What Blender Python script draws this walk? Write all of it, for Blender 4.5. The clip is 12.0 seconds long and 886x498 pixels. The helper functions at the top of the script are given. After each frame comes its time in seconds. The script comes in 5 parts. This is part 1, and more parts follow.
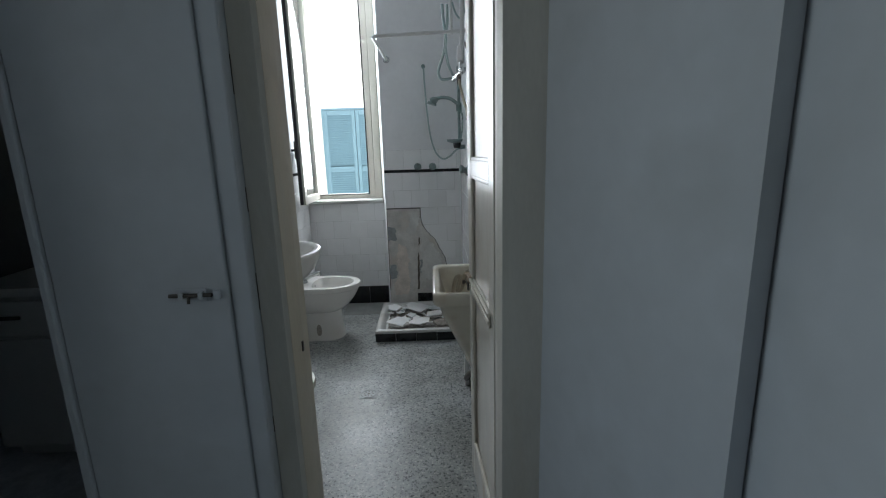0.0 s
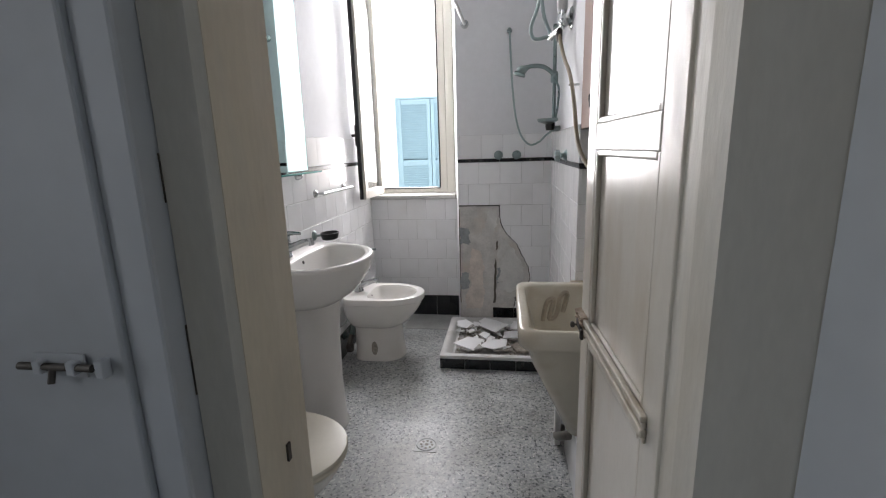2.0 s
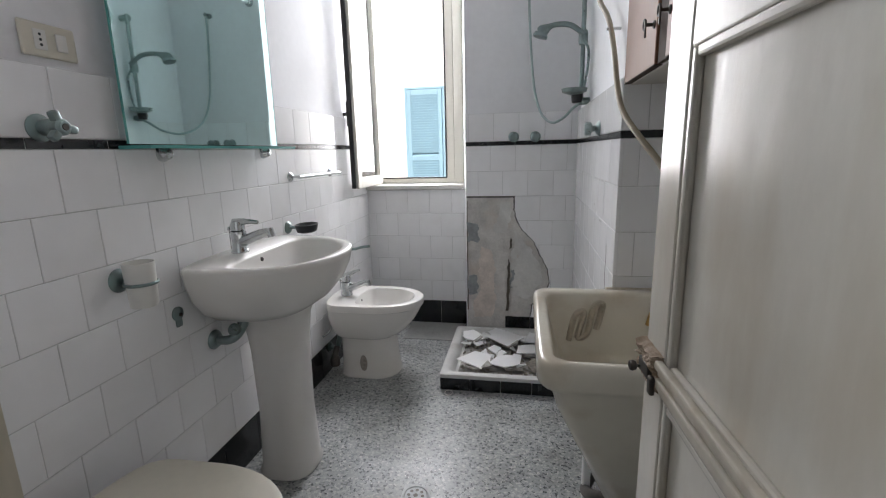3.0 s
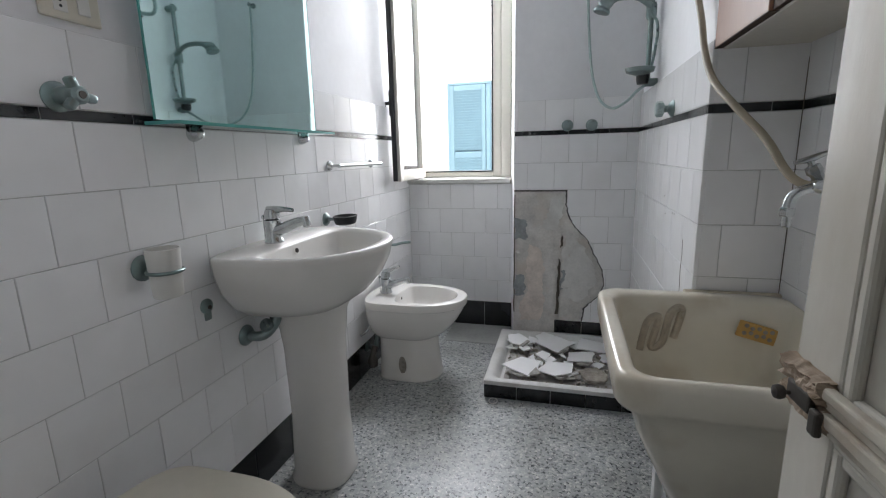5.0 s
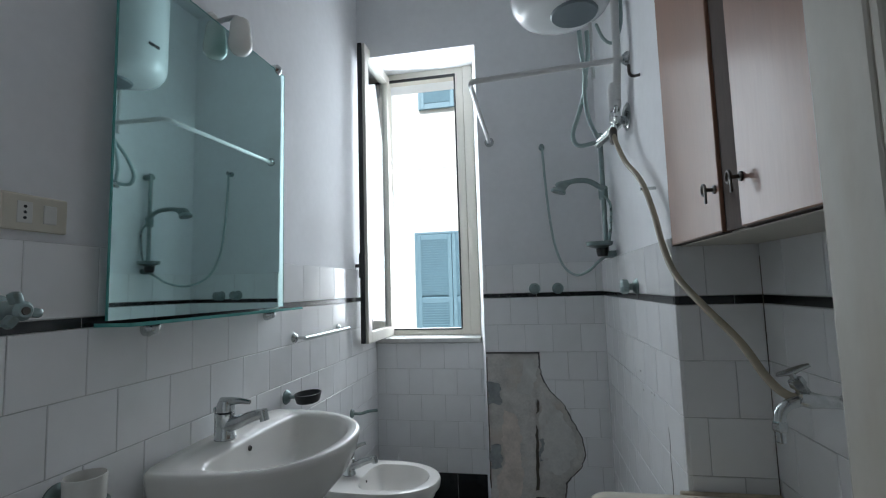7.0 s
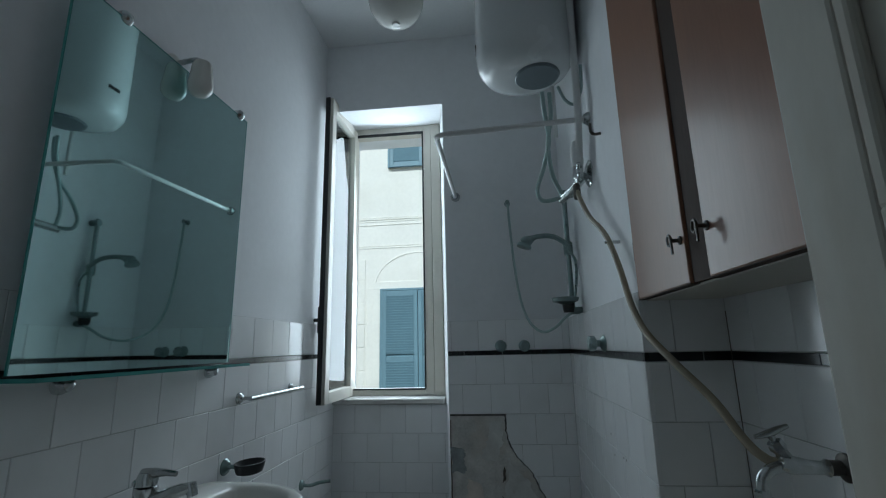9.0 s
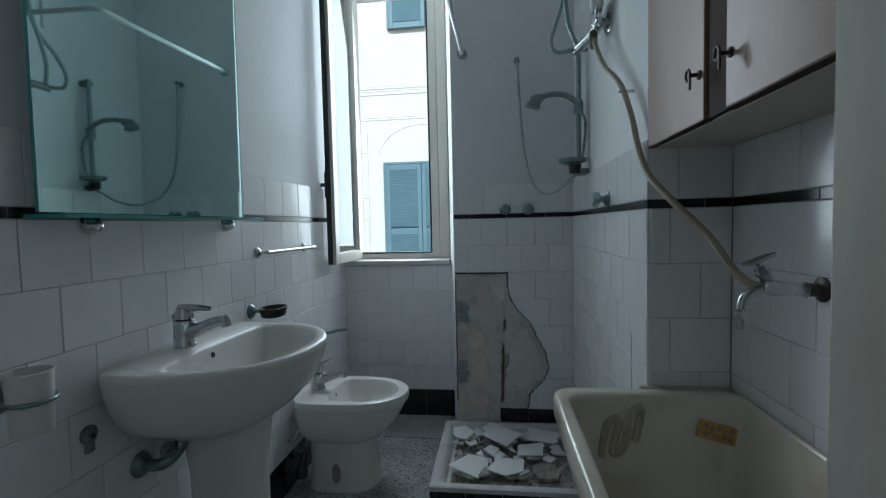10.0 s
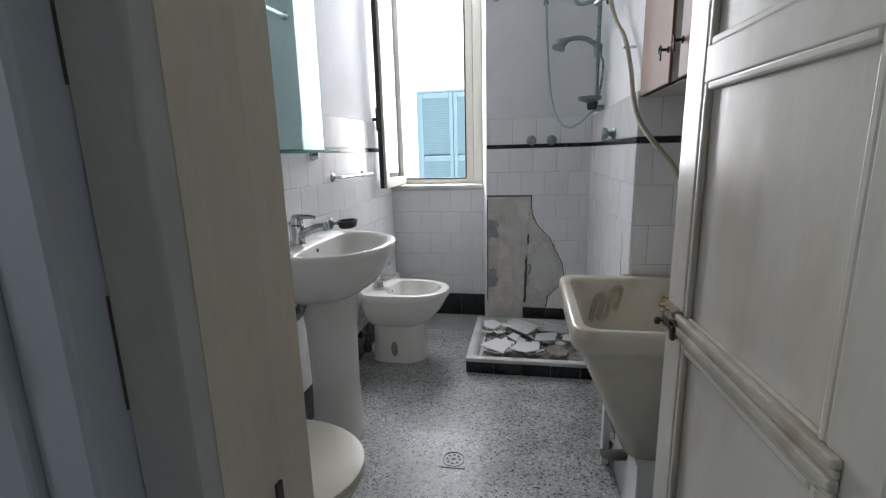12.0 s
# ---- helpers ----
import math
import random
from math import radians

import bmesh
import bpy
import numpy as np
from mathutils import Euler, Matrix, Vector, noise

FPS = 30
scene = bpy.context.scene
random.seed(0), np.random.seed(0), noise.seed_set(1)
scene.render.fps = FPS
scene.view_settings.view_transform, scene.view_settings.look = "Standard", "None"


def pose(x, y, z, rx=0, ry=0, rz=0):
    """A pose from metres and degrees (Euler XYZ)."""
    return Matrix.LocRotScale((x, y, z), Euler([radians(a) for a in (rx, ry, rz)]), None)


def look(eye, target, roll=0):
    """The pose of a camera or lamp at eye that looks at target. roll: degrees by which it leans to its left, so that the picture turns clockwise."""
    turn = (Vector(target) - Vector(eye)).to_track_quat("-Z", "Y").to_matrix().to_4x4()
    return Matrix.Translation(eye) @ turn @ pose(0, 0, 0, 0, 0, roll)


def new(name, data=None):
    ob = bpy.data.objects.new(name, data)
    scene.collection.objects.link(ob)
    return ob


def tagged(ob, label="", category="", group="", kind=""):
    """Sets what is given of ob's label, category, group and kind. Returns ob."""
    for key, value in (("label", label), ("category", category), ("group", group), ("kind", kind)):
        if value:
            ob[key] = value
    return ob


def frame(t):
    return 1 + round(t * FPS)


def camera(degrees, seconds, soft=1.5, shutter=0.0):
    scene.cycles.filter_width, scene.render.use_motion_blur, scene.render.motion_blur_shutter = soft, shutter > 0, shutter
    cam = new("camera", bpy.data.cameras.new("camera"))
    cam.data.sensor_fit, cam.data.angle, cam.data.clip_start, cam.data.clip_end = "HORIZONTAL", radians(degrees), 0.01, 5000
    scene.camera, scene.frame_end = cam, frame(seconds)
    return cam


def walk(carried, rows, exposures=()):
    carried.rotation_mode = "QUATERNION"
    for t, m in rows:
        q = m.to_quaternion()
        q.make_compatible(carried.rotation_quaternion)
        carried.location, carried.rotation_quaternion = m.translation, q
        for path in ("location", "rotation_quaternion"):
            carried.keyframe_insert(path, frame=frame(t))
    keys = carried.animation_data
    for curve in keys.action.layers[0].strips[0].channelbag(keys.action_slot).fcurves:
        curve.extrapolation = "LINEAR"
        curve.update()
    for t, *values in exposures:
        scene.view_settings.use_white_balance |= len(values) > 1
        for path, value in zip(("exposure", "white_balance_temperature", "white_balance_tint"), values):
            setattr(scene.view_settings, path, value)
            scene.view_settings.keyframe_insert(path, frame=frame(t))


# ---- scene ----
cam = camera(88.6, 12.0, soft=1.15)
PATH = [
    (0, (0.397, 0.4, 1.38), (0.44, 2.353, 0.949), -1.6),
    (0.5, (0.42, 0.457, 1.363), (0.224, 2.4, 0.933), -1.2),
    (1, (0.42, 0.582, 1.342), (0.186, 2.521, 0.912), -1.2),
    (1.5, (0.37, 0.806, 1.335), (0.113, 2.741, 0.901), -1.5),
    (2, (0.353, 1.039, 1.295), (0.072, 2.972, 0.864), -1.7),
    (2.5, (0.368, 1.299, 1.242), (0.06, 3.23, 0.82), -1.4),
    (3, (0.354, 1.481, 1.172), (0.006, 3.406, 0.752), -1.4),
    (3.5, (0.305, 1.556, 1.098), (-0.111, 3.467, 0.677), -1.5),
    (5.5, (0.287, 1.639, 1.132), (-0.232, 3.53, 0.738), -1.4),
    (6, (0.279, 1.662, 1.184), (-0.222, 3.575, 0.889), -1.5),
    (6.5, (0.28, 1.671, 1.222), (-0.17, 3.617, 1.112), -1.6),
    (7, (0.262, 1.673, 1.262), (-0.102, 3.632, 1.432), -1.7),
    (9, (0.267, 1.739, 1.248), (0.055, 3.683, 1.667), -1.3),
    (9.5, (0.264, 1.763, 1.212), (0.041, 3.745, 1.371), -1.2),
    (10, (0.251, 1.726, 1.166), (0.011, 3.709, 1.062), -1.3),
    (10.5, (0.26, 1.713, 1.153), (-0.019, 3.671, 0.856), -1.3),
    (11, (0.271, 1.607, 1.148), (-0.053, 3.541, 0.759), -1.2),
    (11.5, (0.291, 1.477, 1.169), (-0.084, 3.399, 0.762), -1.2),
    (12, (0.264, 1.252, 1.185), (-0.093, 3.175, 0.769), -1.5),
]
EXPOSURES = [
    (0.0, 0.30, 6200, 4), (0.8, 0.92, 6700, 11), (2.0, 0.88, 6800, 14), (3.5, 0.88, 6550, 11), (6.0, 0.84, 6400, 10),
    (7.2, -0.12, 5950, 3), (9.0, -0.85, 5600, -4), (9.6, -0.75, 5650, -4), (10.5, -0.02, 5750, -1), (11.0, 0.34, 6050, 6), (11.5, 0.62, 6150, 7), (12.0, 0.70, 6450, 10),
]
walk(cam, [(t, look(eye, target, roll)) for t, eye, target, roll in PATH], EXPOSURES)

# ---- world, sun and large lights ----
world = bpy.data.worlds.new("sky")
scene.world = world
world.use_nodes = True
wn = world.node_tree
sky = wn.nodes.new("ShaderNodeTexSky")
sky.sky_type = "NISHITA"
sky.sun_disc = False
sky.sun_elevation = radians(41.5)
sky.sun_rotation = radians(200)
wn.links.new(sky.outputs[0], wn.nodes["Background"].inputs[0])
wn.nodes["Background"].inputs[1].default_value = 0.15
sun = new("sun", bpy.data.lights.new("sun", "SUN"))
sun.data.energy, sun.data.angle, sun.data.color = 5.0, radians(0.6), (1.0, 0.965, 0.91)
sun.matrix_world = look((0, 0, 20), (6.0, 21.0, 0.7))
window_sky = new("window_light", bpy.data.lights.new("window_light", "AREA"))
window_sky.data.shape, window_sky.data.size, window_sky.data.size_y = "RECTANGLE", 0.44, 1.64
window_sky.data.energy, window_sky.data.color = 18.5, (0.91, 0.935, 1.0)
window_sky.matrix_world = look((-0.398, 4.70, 1.84), (0.75, 0, 0.9))
# Added lamp at an unseen opening, placed to light the hall from the left.
hall_fill = new("hall_fill_light", bpy.data.lights.new("hall_fill_light", "AREA"))
hall_fill.data.shape, hall_fill.data.size, hall_fill.data.size_y = "RECTANGLE", 0.7, 1.3
hall_fill.data.energy, hall_fill.data.color = 8.5, (0.90, 0.95, 1.0)
hall_fill.matrix_world = look((-1.64, 0.85, 1.65), (0.5, 0.85, 1.55))


# ---- materials ----
def mat(name, color, rough=0.5, metal=0.0, var=0.08, scale=6.0, fine=60.0, bump=0.0, bump_scale=80.0, spec=0.5, coat=0.0, dirt=None, dirt_amt=0.0, dirt_scale=3.0, rand=0.0, stretch=(1, 1, 1)):
    m = bpy.data.materials.new(name)
    m.use_nodes = True
    nt = m.node_tree
    p = nt.nodes["Principled BSDF"]
    tc = nt.nodes.new("ShaderNodeTexCoord")
    mp = nt.nodes.new("ShaderNodeMapping")
    mp.inputs["Scale"].default_value = stretch
    nt.links.new(tc.outputs["Object"], mp.inputs[0])
    co = mp.outputs[0]
    if rand > 0:
        oi = nt.nodes.new("ShaderNodeObjectInfo")
        addv = nt.nodes.new("ShaderNodeVectorMath")
        sc = nt.nodes.new("ShaderNodeVectorMath")
        sc.operation = "SCALE"
        sc.inputs[0].default_value = (17, 9, 23)
        nt.links.new(oi.outputs["Random"], sc.inputs["Scale"])
        nt.links.new(mp.outputs[0], addv.inputs[0])
        nt.links.new(sc.outputs[0], addv.inputs[1])
        co = addv.outputs[0]

    def noise_tex(s, detail=4.0):
        n = nt.nodes.new("ShaderNodeTexNoise")
        n.inputs["Scale"].default_value, n.inputs["Detail"].default_value = s, detail
        nt.links.new(co, n.inputs["Vector"])
        return n.outputs["Fac"]

    def math_node(op, a, b):
        n = nt.nodes.new("ShaderNodeMath")
        n.operation = op
        for i, v in enumerate((a, b)):
            if isinstance(v, (int, float)):
                n.inputs[i].default_value = v
            else:
                nt.links.new(v, n.inputs[i])
        return n.outputs[0]
    big, small = noise_tex(scale), noise_tex(fine)
    f = math_node("ADD", math_node("MULTIPLY", big, 0.65), math_node("MULTIPLY", small, 0.35))
    if rand > 0:
        f = math_node("ADD", math_node("MULTIPLY", f, 1 - rand), math_node("MULTIPLY", oi.outputs["Random"], rand))
    ramp = nt.nodes.new("ShaderNodeValToRGB")
    ramp.color_ramp.elements[0].position, ramp.color_ramp.elements[1].position = 0.3, 0.7
    ramp.color_ramp.elements[0].color = (*[c * (1 - var) for c in color], 1)
    ramp.color_ramp.elements[1].color = (*[min(1, c * (1 + var)) for c in color], 1)
    nt.links.new(f, ramp.inputs[0])
    col = ramp.outputs[0]
    if dirt:
        d = noise_tex(dirt_scale, 8.0)
        dr = nt.nodes.new("ShaderNodeValToRGB")
        dr.color_ramp.elements[0].position, dr.color_ramp.elements[1].position = 0.52, 0.72
        dr.color_ramp.elements[0].color, dr.color_ramp.elements[1].color = (0, 0, 0, 1), (1, 1, 1, 1)
        nt.links.new(d, dr.inputs[0])
        mx = nt.nodes.new("ShaderNodeMix")
        mx.data_type = "RGBA"
        nt.links.new(math_node("MULTIPLY", dr.outputs[0], dirt_amt), mx.inputs["Factor"])
        nt.links.new(col, mx.inputs["A"])
        mx.inputs["B"].default_value = (*dirt, 1)
        col = mx.outputs["Result"]
    nt.links.new(col, p.inputs["Base Color"])
    nt.links.new(math_node("ADD", math_node("MULTIPLY", big, 0.16), rough - 0.08), p.inputs["Roughness"])
    p.inputs["Metallic"].default_value = metal
    p.inputs["Specular IOR Level"].default_value = spec
    p.inputs["Coat Weight"].default_value = coat
    p.inputs["Coat Roughness"].default_value = 0.06
    if bump > 0:
        b = nt.nodes.new("ShaderNodeBump")
        b.inputs["Strength"].default_value, b.inputs["Distance"].default_value = bump, 0.004
        nt.links.new(noise_tex(bump_scale, 5.0), b.inputs["Height"])
        nt.links.new(b.outputs[0], p.inputs["Normal"])
    return m


def terrazzo_mat():
    m = bpy.data.materials.new("terrazzo")
    m.use_nodes = True
    nt = m.node_tree
    p = nt.nodes["Principled BSDF"]
    geo = nt.nodes.new("ShaderNodeNewGeometry")

    def vor(s):
        v = nt.nodes.new("ShaderNodeTexVoronoi")
        v.inputs["Scale"].default_value = s
        nt.links.new(geo.outputs["Position"], v.inputs["Vector"])
        return v
    chips = vor(105)
    sep = nt.nodes.new("ShaderNodeSeparateColor")
    nt.links.new(chips.outputs["Color"], sep.inputs[0])
    ramp = nt.nodes.new("ShaderNodeValToRGB")
    cr = ramp.color_ramp
    cr.interpolation = "CONSTANT"
    cr.elements[0].color = (0.035, 0.042, 0.05, 1)
    cr.elements[1].position, cr.elements[1].color = 0.25, (0.26, 0.28, 0.29, 1)
    for pos, c in ((0.34, (0.46, 0.48, 0.48)), (0.6, (0.6, 0.61, 0.6)), (0.84, (0.74, 0.74, 0.72))):
        e = cr.elements.new(pos)
        e.color = (*c, 1)
    nt.links.new(sep.outputs[0], ramp.inputs[0])
    n = nt.nodes.new("ShaderNodeTexNoise")
    n.inputs["Scale"].default_value, n.inputs["Detail"].default_value = 3.2, 8
    nt.links.new(geo.outputs["Position"], n.inputs["Vector"])
    n2 = nt.nodes.new("ShaderNodeTexNoise")
    n2.inputs["Scale"].default_value, n2.inputs["Detail"].default_value = 95, 3
    nt.links.new(geo.outputs["Position"], n2.inputs["Vector"])
    r2 = nt.nodes.new("ShaderNodeValToRGB")
    r2.color_ramp.elements[0].position, r2.color_ramp.elements[1].position = 0.42, 0.62
    nt.links.new(n2.outputs["Fac"], r2.inputs[0])
    mx0 = nt.nodes.new("ShaderNodeMix")
    mx0.data_type = "RGBA"
    nt.links.new(r2.outputs[0], mx0.inputs["Factor"])
    mx0.inputs["A"].default_value = (0.40, 0.42, 0.425, 1)
    nt.links.new(ramp.outputs[0], mx0.inputs["B"])
    dr = nt.nodes.new("ShaderNodeValToRGB")
    dr.color_ramp.elements[0].position, dr.color_ramp.elements[1].position = 0.36, 0.66
    dr.color_ramp.elements[0].color, dr.color_ramp.elements[1].color = (0.52, 0.51, 0.47, 1), (1, 1, 1, 1)
    nt.links.new(n.outputs["Fac"], dr.inputs[0])
    mx = nt.nodes.new("ShaderNodeMix")
    mx.data_type, mx.blend_type = "RGBA", "MULTIPLY"
    mx.inputs["Factor"].default_value = 0.85
    nt.links.new(mx0.outputs["Result"], mx.inputs["A"])
    nt.links.new(dr.outputs[0], mx.inputs["B"])
    nt.links.new(mx.outputs["Result"], p.inputs["Base Color"])
    p.inputs["Roughness"].default_value = 0.38
    b = nt.nodes.new("ShaderNodeBump")
    b.inputs["Strength"].default_value, b.inputs["Distance"].default_value = 0.12, 0.002
    nt.links.new(n2.outputs["Fac"], b.inputs["Height"])
    nt.links.new(b.outputs[0], p.inputs["Normal"])
    return m


def glass_mat(name, color, rough=0.0, alpha_mix=0.85):
    m = bpy.data.materials.new(name)
    m.use_nodes = True
    nt = m.node_tree
    out = nt.nodes["Material Output"]
    tr = nt.nodes.new("ShaderNodeBsdfTransparent")
    tr.inputs[0].default_value = (*color, 1)
    gl = nt.nodes.new("ShaderNodeBsdfGlossy")
    gl.inputs["Roughness"].default_value = rough
    fr = nt.nodes.new("ShaderNodeFresnel")
    fr.inputs[0].default_value = 1.5
    mx = nt.nodes.new("ShaderNodeMixShader")
    nt.links.new(fr.outputs[0], mx.inputs[0])
    nt.links.new(tr.outputs[0], mx.inputs[1])
    nt.links.new(gl.outputs[0], mx.inputs[2])
    nt.links.new(mx.outputs[0], out.inputs[0])
    return m


TILE = mat("white_glazed_tile", (0.885, 0.885, 0.89), 0.14, var=0.03, scale=9, fine=40, bump=0.05, bump_scale=14, spec=0.3, rand=0.35, dirt=(0.70, 0.70, 0.68), dirt_amt=0.3, dirt_scale=5)
BLACK = mat("black_glazed_tile", (0.012, 0.014, 0.016), 0.2, var=0.3, bump=0.05, bump_scale=20, rand=0.3, dirt=(0.05, 0.05, 0.05), dirt_amt=0.5, dirt_scale=9)
GROUT = mat("grout", (0.56, 0.56, 0.55), 0.9, var=0.25, scale=12, bump=0.3)
PLASTER = mat("white_wall_paint", (0.83, 0.835, 0.85), 0.75, var=0.05, scale=2.2, fine=30, bump=0.12, bump_scale=22, dirt=(0.70, 0.69, 0.69), dirt_amt=0.35, dirt_scale=2.0)
CEIL = mat("white_ceiling_paint", (0.81, 0.815, 0.82), 0.85, var=0.04, scale=2, bump=0.1, bump_scale=30)
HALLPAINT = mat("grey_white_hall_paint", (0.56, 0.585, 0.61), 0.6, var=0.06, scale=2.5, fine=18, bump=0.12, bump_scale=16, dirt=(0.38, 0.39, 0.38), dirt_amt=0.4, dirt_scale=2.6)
DOORPAINT = mat("cream_gloss_paint", (0.70, 0.665, 0.59), 0.22, var=0.05, scale=2.4, fine=40, bump=0.17, bump_scale=12, dirt=(0.50, 0.41, 0.29), dirt_amt=0.5, dirt_scale=2.6, stretch=(3, 3, 1.0))
JAMBPAINT = mat("old_cream_paint", (0.64, 0.615, 0.55), 0.5, var=0.08, scale=4, bump=0.2, bump_scale=30, dirt=(0.52, 0.43, 0.29), dirt_amt=0.5, dirt_scale=2.6, stretch=(2, 2, 0.6))
RAWWOOD = mat("bare_worn_wood", (0.36, 0.275, 0.20), 0.75, var=0.35, scale=9, fine=70, bump=0.6, bump_scale=45, dirt=(0.60, 0.53, 0.45), dirt_amt=0.7, dirt_scale=7, stretch=(0.7, 2, 5))
CABWOOD = mat("pinkish_brown_veneer", (0.28, 0.15, 0.10), 0.30, var=0.12, scale=4, fine=50, bump=0.03, bump_scale=16, spec=0.2, stretch=(3, 3, 0.4))
CABDARK = mat("dark_cabinet_edge", (0.07, 0.05, 0.04), 0.7, var=0.2, spec=0.12, stretch=(3, 3, 0.4))
CABPALE = mat("cabinet_underside_board", (0.60, 0.57, 0.51), 0.6, var=0.06, scale=5)
CERAMIC = mat("white_sanitary_ceramic", (0.80, 0.78, 0.745), 0.2, var=0.02, scale=3, fine=20, dirt=(0.72, 0.68, 0.6), dirt_amt=0.3, dirt_scale=4)
TUBCER = mat("yellowed_cream_ceramic", (0.74, 0.695, 0.59), 0.2, var=0.05, scale=4, fine=24, dirt=(0.54, 0.45, 0.32), dirt_amt=0.7, dirt_scale=5.5, bump=0.03)
TUBSTAIN = mat("stained_ceramic_relief", (0.50, 0.44, 0.345), 0.3, var=0.2, scale=20, fine=80)
LEDGEDIRT = mat("grimy_yellowed_ceramic", (0.52, 0.45, 0.34), 0.5, var=0.25, scale=11, fine=60, dirt=(0.19, 0.15, 0.10), dirt_amt=0.85, dirt_scale=9)
GRIME_SHADE = mat("dark_grime_and_shade", (0.09, 0.075, 0.055), 0.5, var=0.4, scale=14, bump=0.3)
CHROME = mat("tarnished_chrome", (0.55, 0.57, 0.57), 0.22, metal=1.0, var=0.15, scale=30, dirt=(0.4, 0.44, 0.42), dirt_amt=0.5, dirt_scale=25)
TEALCHROME = mat("greenish_oxidised_chrome", (0.24, 0.295, 0.29), 0.3, metal=0.85, var=0.12, scale=30, dirt=(0.24, 0.36, 0.34), dirt_amt=0.5, dirt_scale=16)
HOSEMETAL = mat("grey_green_metal_hose", (0.36, 0.45, 0.44), 0.38, metal=0.55, var=0.08, scale=20)
IRON = mat("dark_oxidised_iron", (0.10, 0.09, 0.08), 0.5, metal=0.6, var=0.3, scale=40)
BLACKPLASTIC = mat("black_plastic", (0.015, 0.017, 0.018), 0.35, var=0.2)
WHITEPLASTIC = mat("white_plastic", (0.72, 0.71, 0.67), 0.35, var=0.04)
IVORY = mat("ivory_plastic", (0.66, 0.62, 0.52), 0.4, var=0.05)
HOSE = mat("beige_rubber_hose", (0.38, 0.325, 0.235), 0.5, var=0.15, scale=20)
WHITEPIPE = mat("white_painted_pipe", (0.72, 0.72, 0.71), 0.35, var=0.05, scale=10)
ALU = mat("cream_window_aluminium", (0.68, 0.65, 0.58), 0.35, var=0.04, scale=5)
SEAL = mat("black_window_seal", (0.012, 0.013, 0.014), 0.5, var=0.2)
MARBLE = mat("grey_white_marble", (0.62, 0.61, 0.59), 0.3, var=0.12, scale=7, fine=30, dirt=(0.42, 0.42, 0.42), dirt_amt=0.5, dirt_scale=6)
CEMENT = mat("bare_grey_cement", (0.60, 0.58, 0.55), 0.95, var=0.22, scale=13, fine=90, bump=1.0, bump_scale=34, dirt=(0.60, 0.53, 0.465), dirt_amt=0.8, dirt_scale=7)
CEMENTPALE = mat("pale_patch_plaster", (0.66, 0.65, 0.625), 0.95, var=0.13, scale=12, fine=80, bump=0.7, bump_scale=40, dirt=(0.47, 0.45, 0.42), dirt_amt=0.5, dirt_scale=9)
CEMENTDARK = mat("dark_mortar_pad", (0.31, 0.33, 0.335), 0.95, var=0.25, scale=25, bump=0.8, bump_scale=50)
RUBBLE = mat("mortar_rubble", (0.33, 0.30, 0.26), 0.95, var=0.35, scale=30, bump=0.8, bump_scale=60)
SPONGE = mat("yellow_ochre_foam", (0.62, 0.38, 0.12), 0.8, var=0.15, scale=20, bump=0.4, bump_scale=120)
FACADE = mat("cream_facade_render", (0.91, 0.885, 0.825), 0.9, var=0.06, scale=1.2, fine=20, bump=0.2, bump_scale=30, dirt=(0.76, 0.72, 0.64), dirt_amt=0.4, dirt_scale=0.9)
SHUTTER = mat("sky_blue_shutter_paint", (0.175, 0.285, 0.35), 0.5, var=0.08, scale=4, fine=30)
STREET = mat("grey_paving", (0.22, 0.21, 0.2), 0.9, var=0.2, scale=2)
BOILER = mat("white_enamel", (0.70, 0.72, 0.72), 0.25, var=0.03, scale=3)
OPAL = mat("opal_lamp_glass", (0.80, 0.79, 0.74), 0.15, var=0.02)
# Dark grey that puts the next room's dimness into its wall colour.
ROOMSHADE = mat("room_shade_grey", (0.30, 0.30, 0.29), 0.8, var=0.1, scale=2)
TERRAZZO = terrazzo_mat()
GLASS = glass_mat("clear_window_glass", (0.93, 0.97, 0.96))
SHELFGLASS = glass_mat("green_edge_glass", (0.62, 0.86, 0.82), 0.02)
GLASSEDGE = mat("green_glass_edge", (0.10, 0.34, 0.31), 0.15, var=0.1)
MIRROR = bpy.data.materials.new("mirror_silvering")
MIRROR.use_nodes = True
mp_ = MIRROR.node_tree.nodes["Principled BSDF"]
mp_.inputs["Base Color"].default_value = (0.57, 0.765, 0.755, 1)
mp_.inputs["Metallic"].default_value, mp_.inputs["Roughness"].default_value = 1.0, 0.025


# ---- mesh tools ----
def mesh_ob(name, verts, faces, material, parent=None, label="", smooth=False):
    me = bpy.data.meshes.new(name)
    me.from_pydata([tuple(v) for v in verts], [], faces)
    me.validate()
    if smooth:
        me.shade_smooth()
    if material:
        me.materials.append(material)
    ob = new(name, me)
    if parent:
        ob.parent = parent
    if label:
        ob["label"] = label
    return ob


def part(name, bm, material, parent=None, label="", smooth=False, sharp=40):
    me = bpy.data.meshes.new(name)
    bmesh.ops.recalc_face_normals(bm, faces=bm.faces[:])
    bm.to_mesh(me)
    bm.free()
    if smooth:
        me.shade_smooth()
        me.set_sharp_from_angle(angle=radians(sharp))
    me.materials.append(material)
    ob = new(name, me)
    if parent:
        ob.parent = parent
    if label:
        ob["label"] = label
    return ob


def thing(name, loc=(0, 0, 0), label="", category="", group="", kind="", rz=0):
    ob = new(name)
    ob.empty_display_size = 0.1
    ob.location, ob.rotation_euler = loc, (0, 0, radians(rz))
    return tagged(ob, label, category, group, kind)


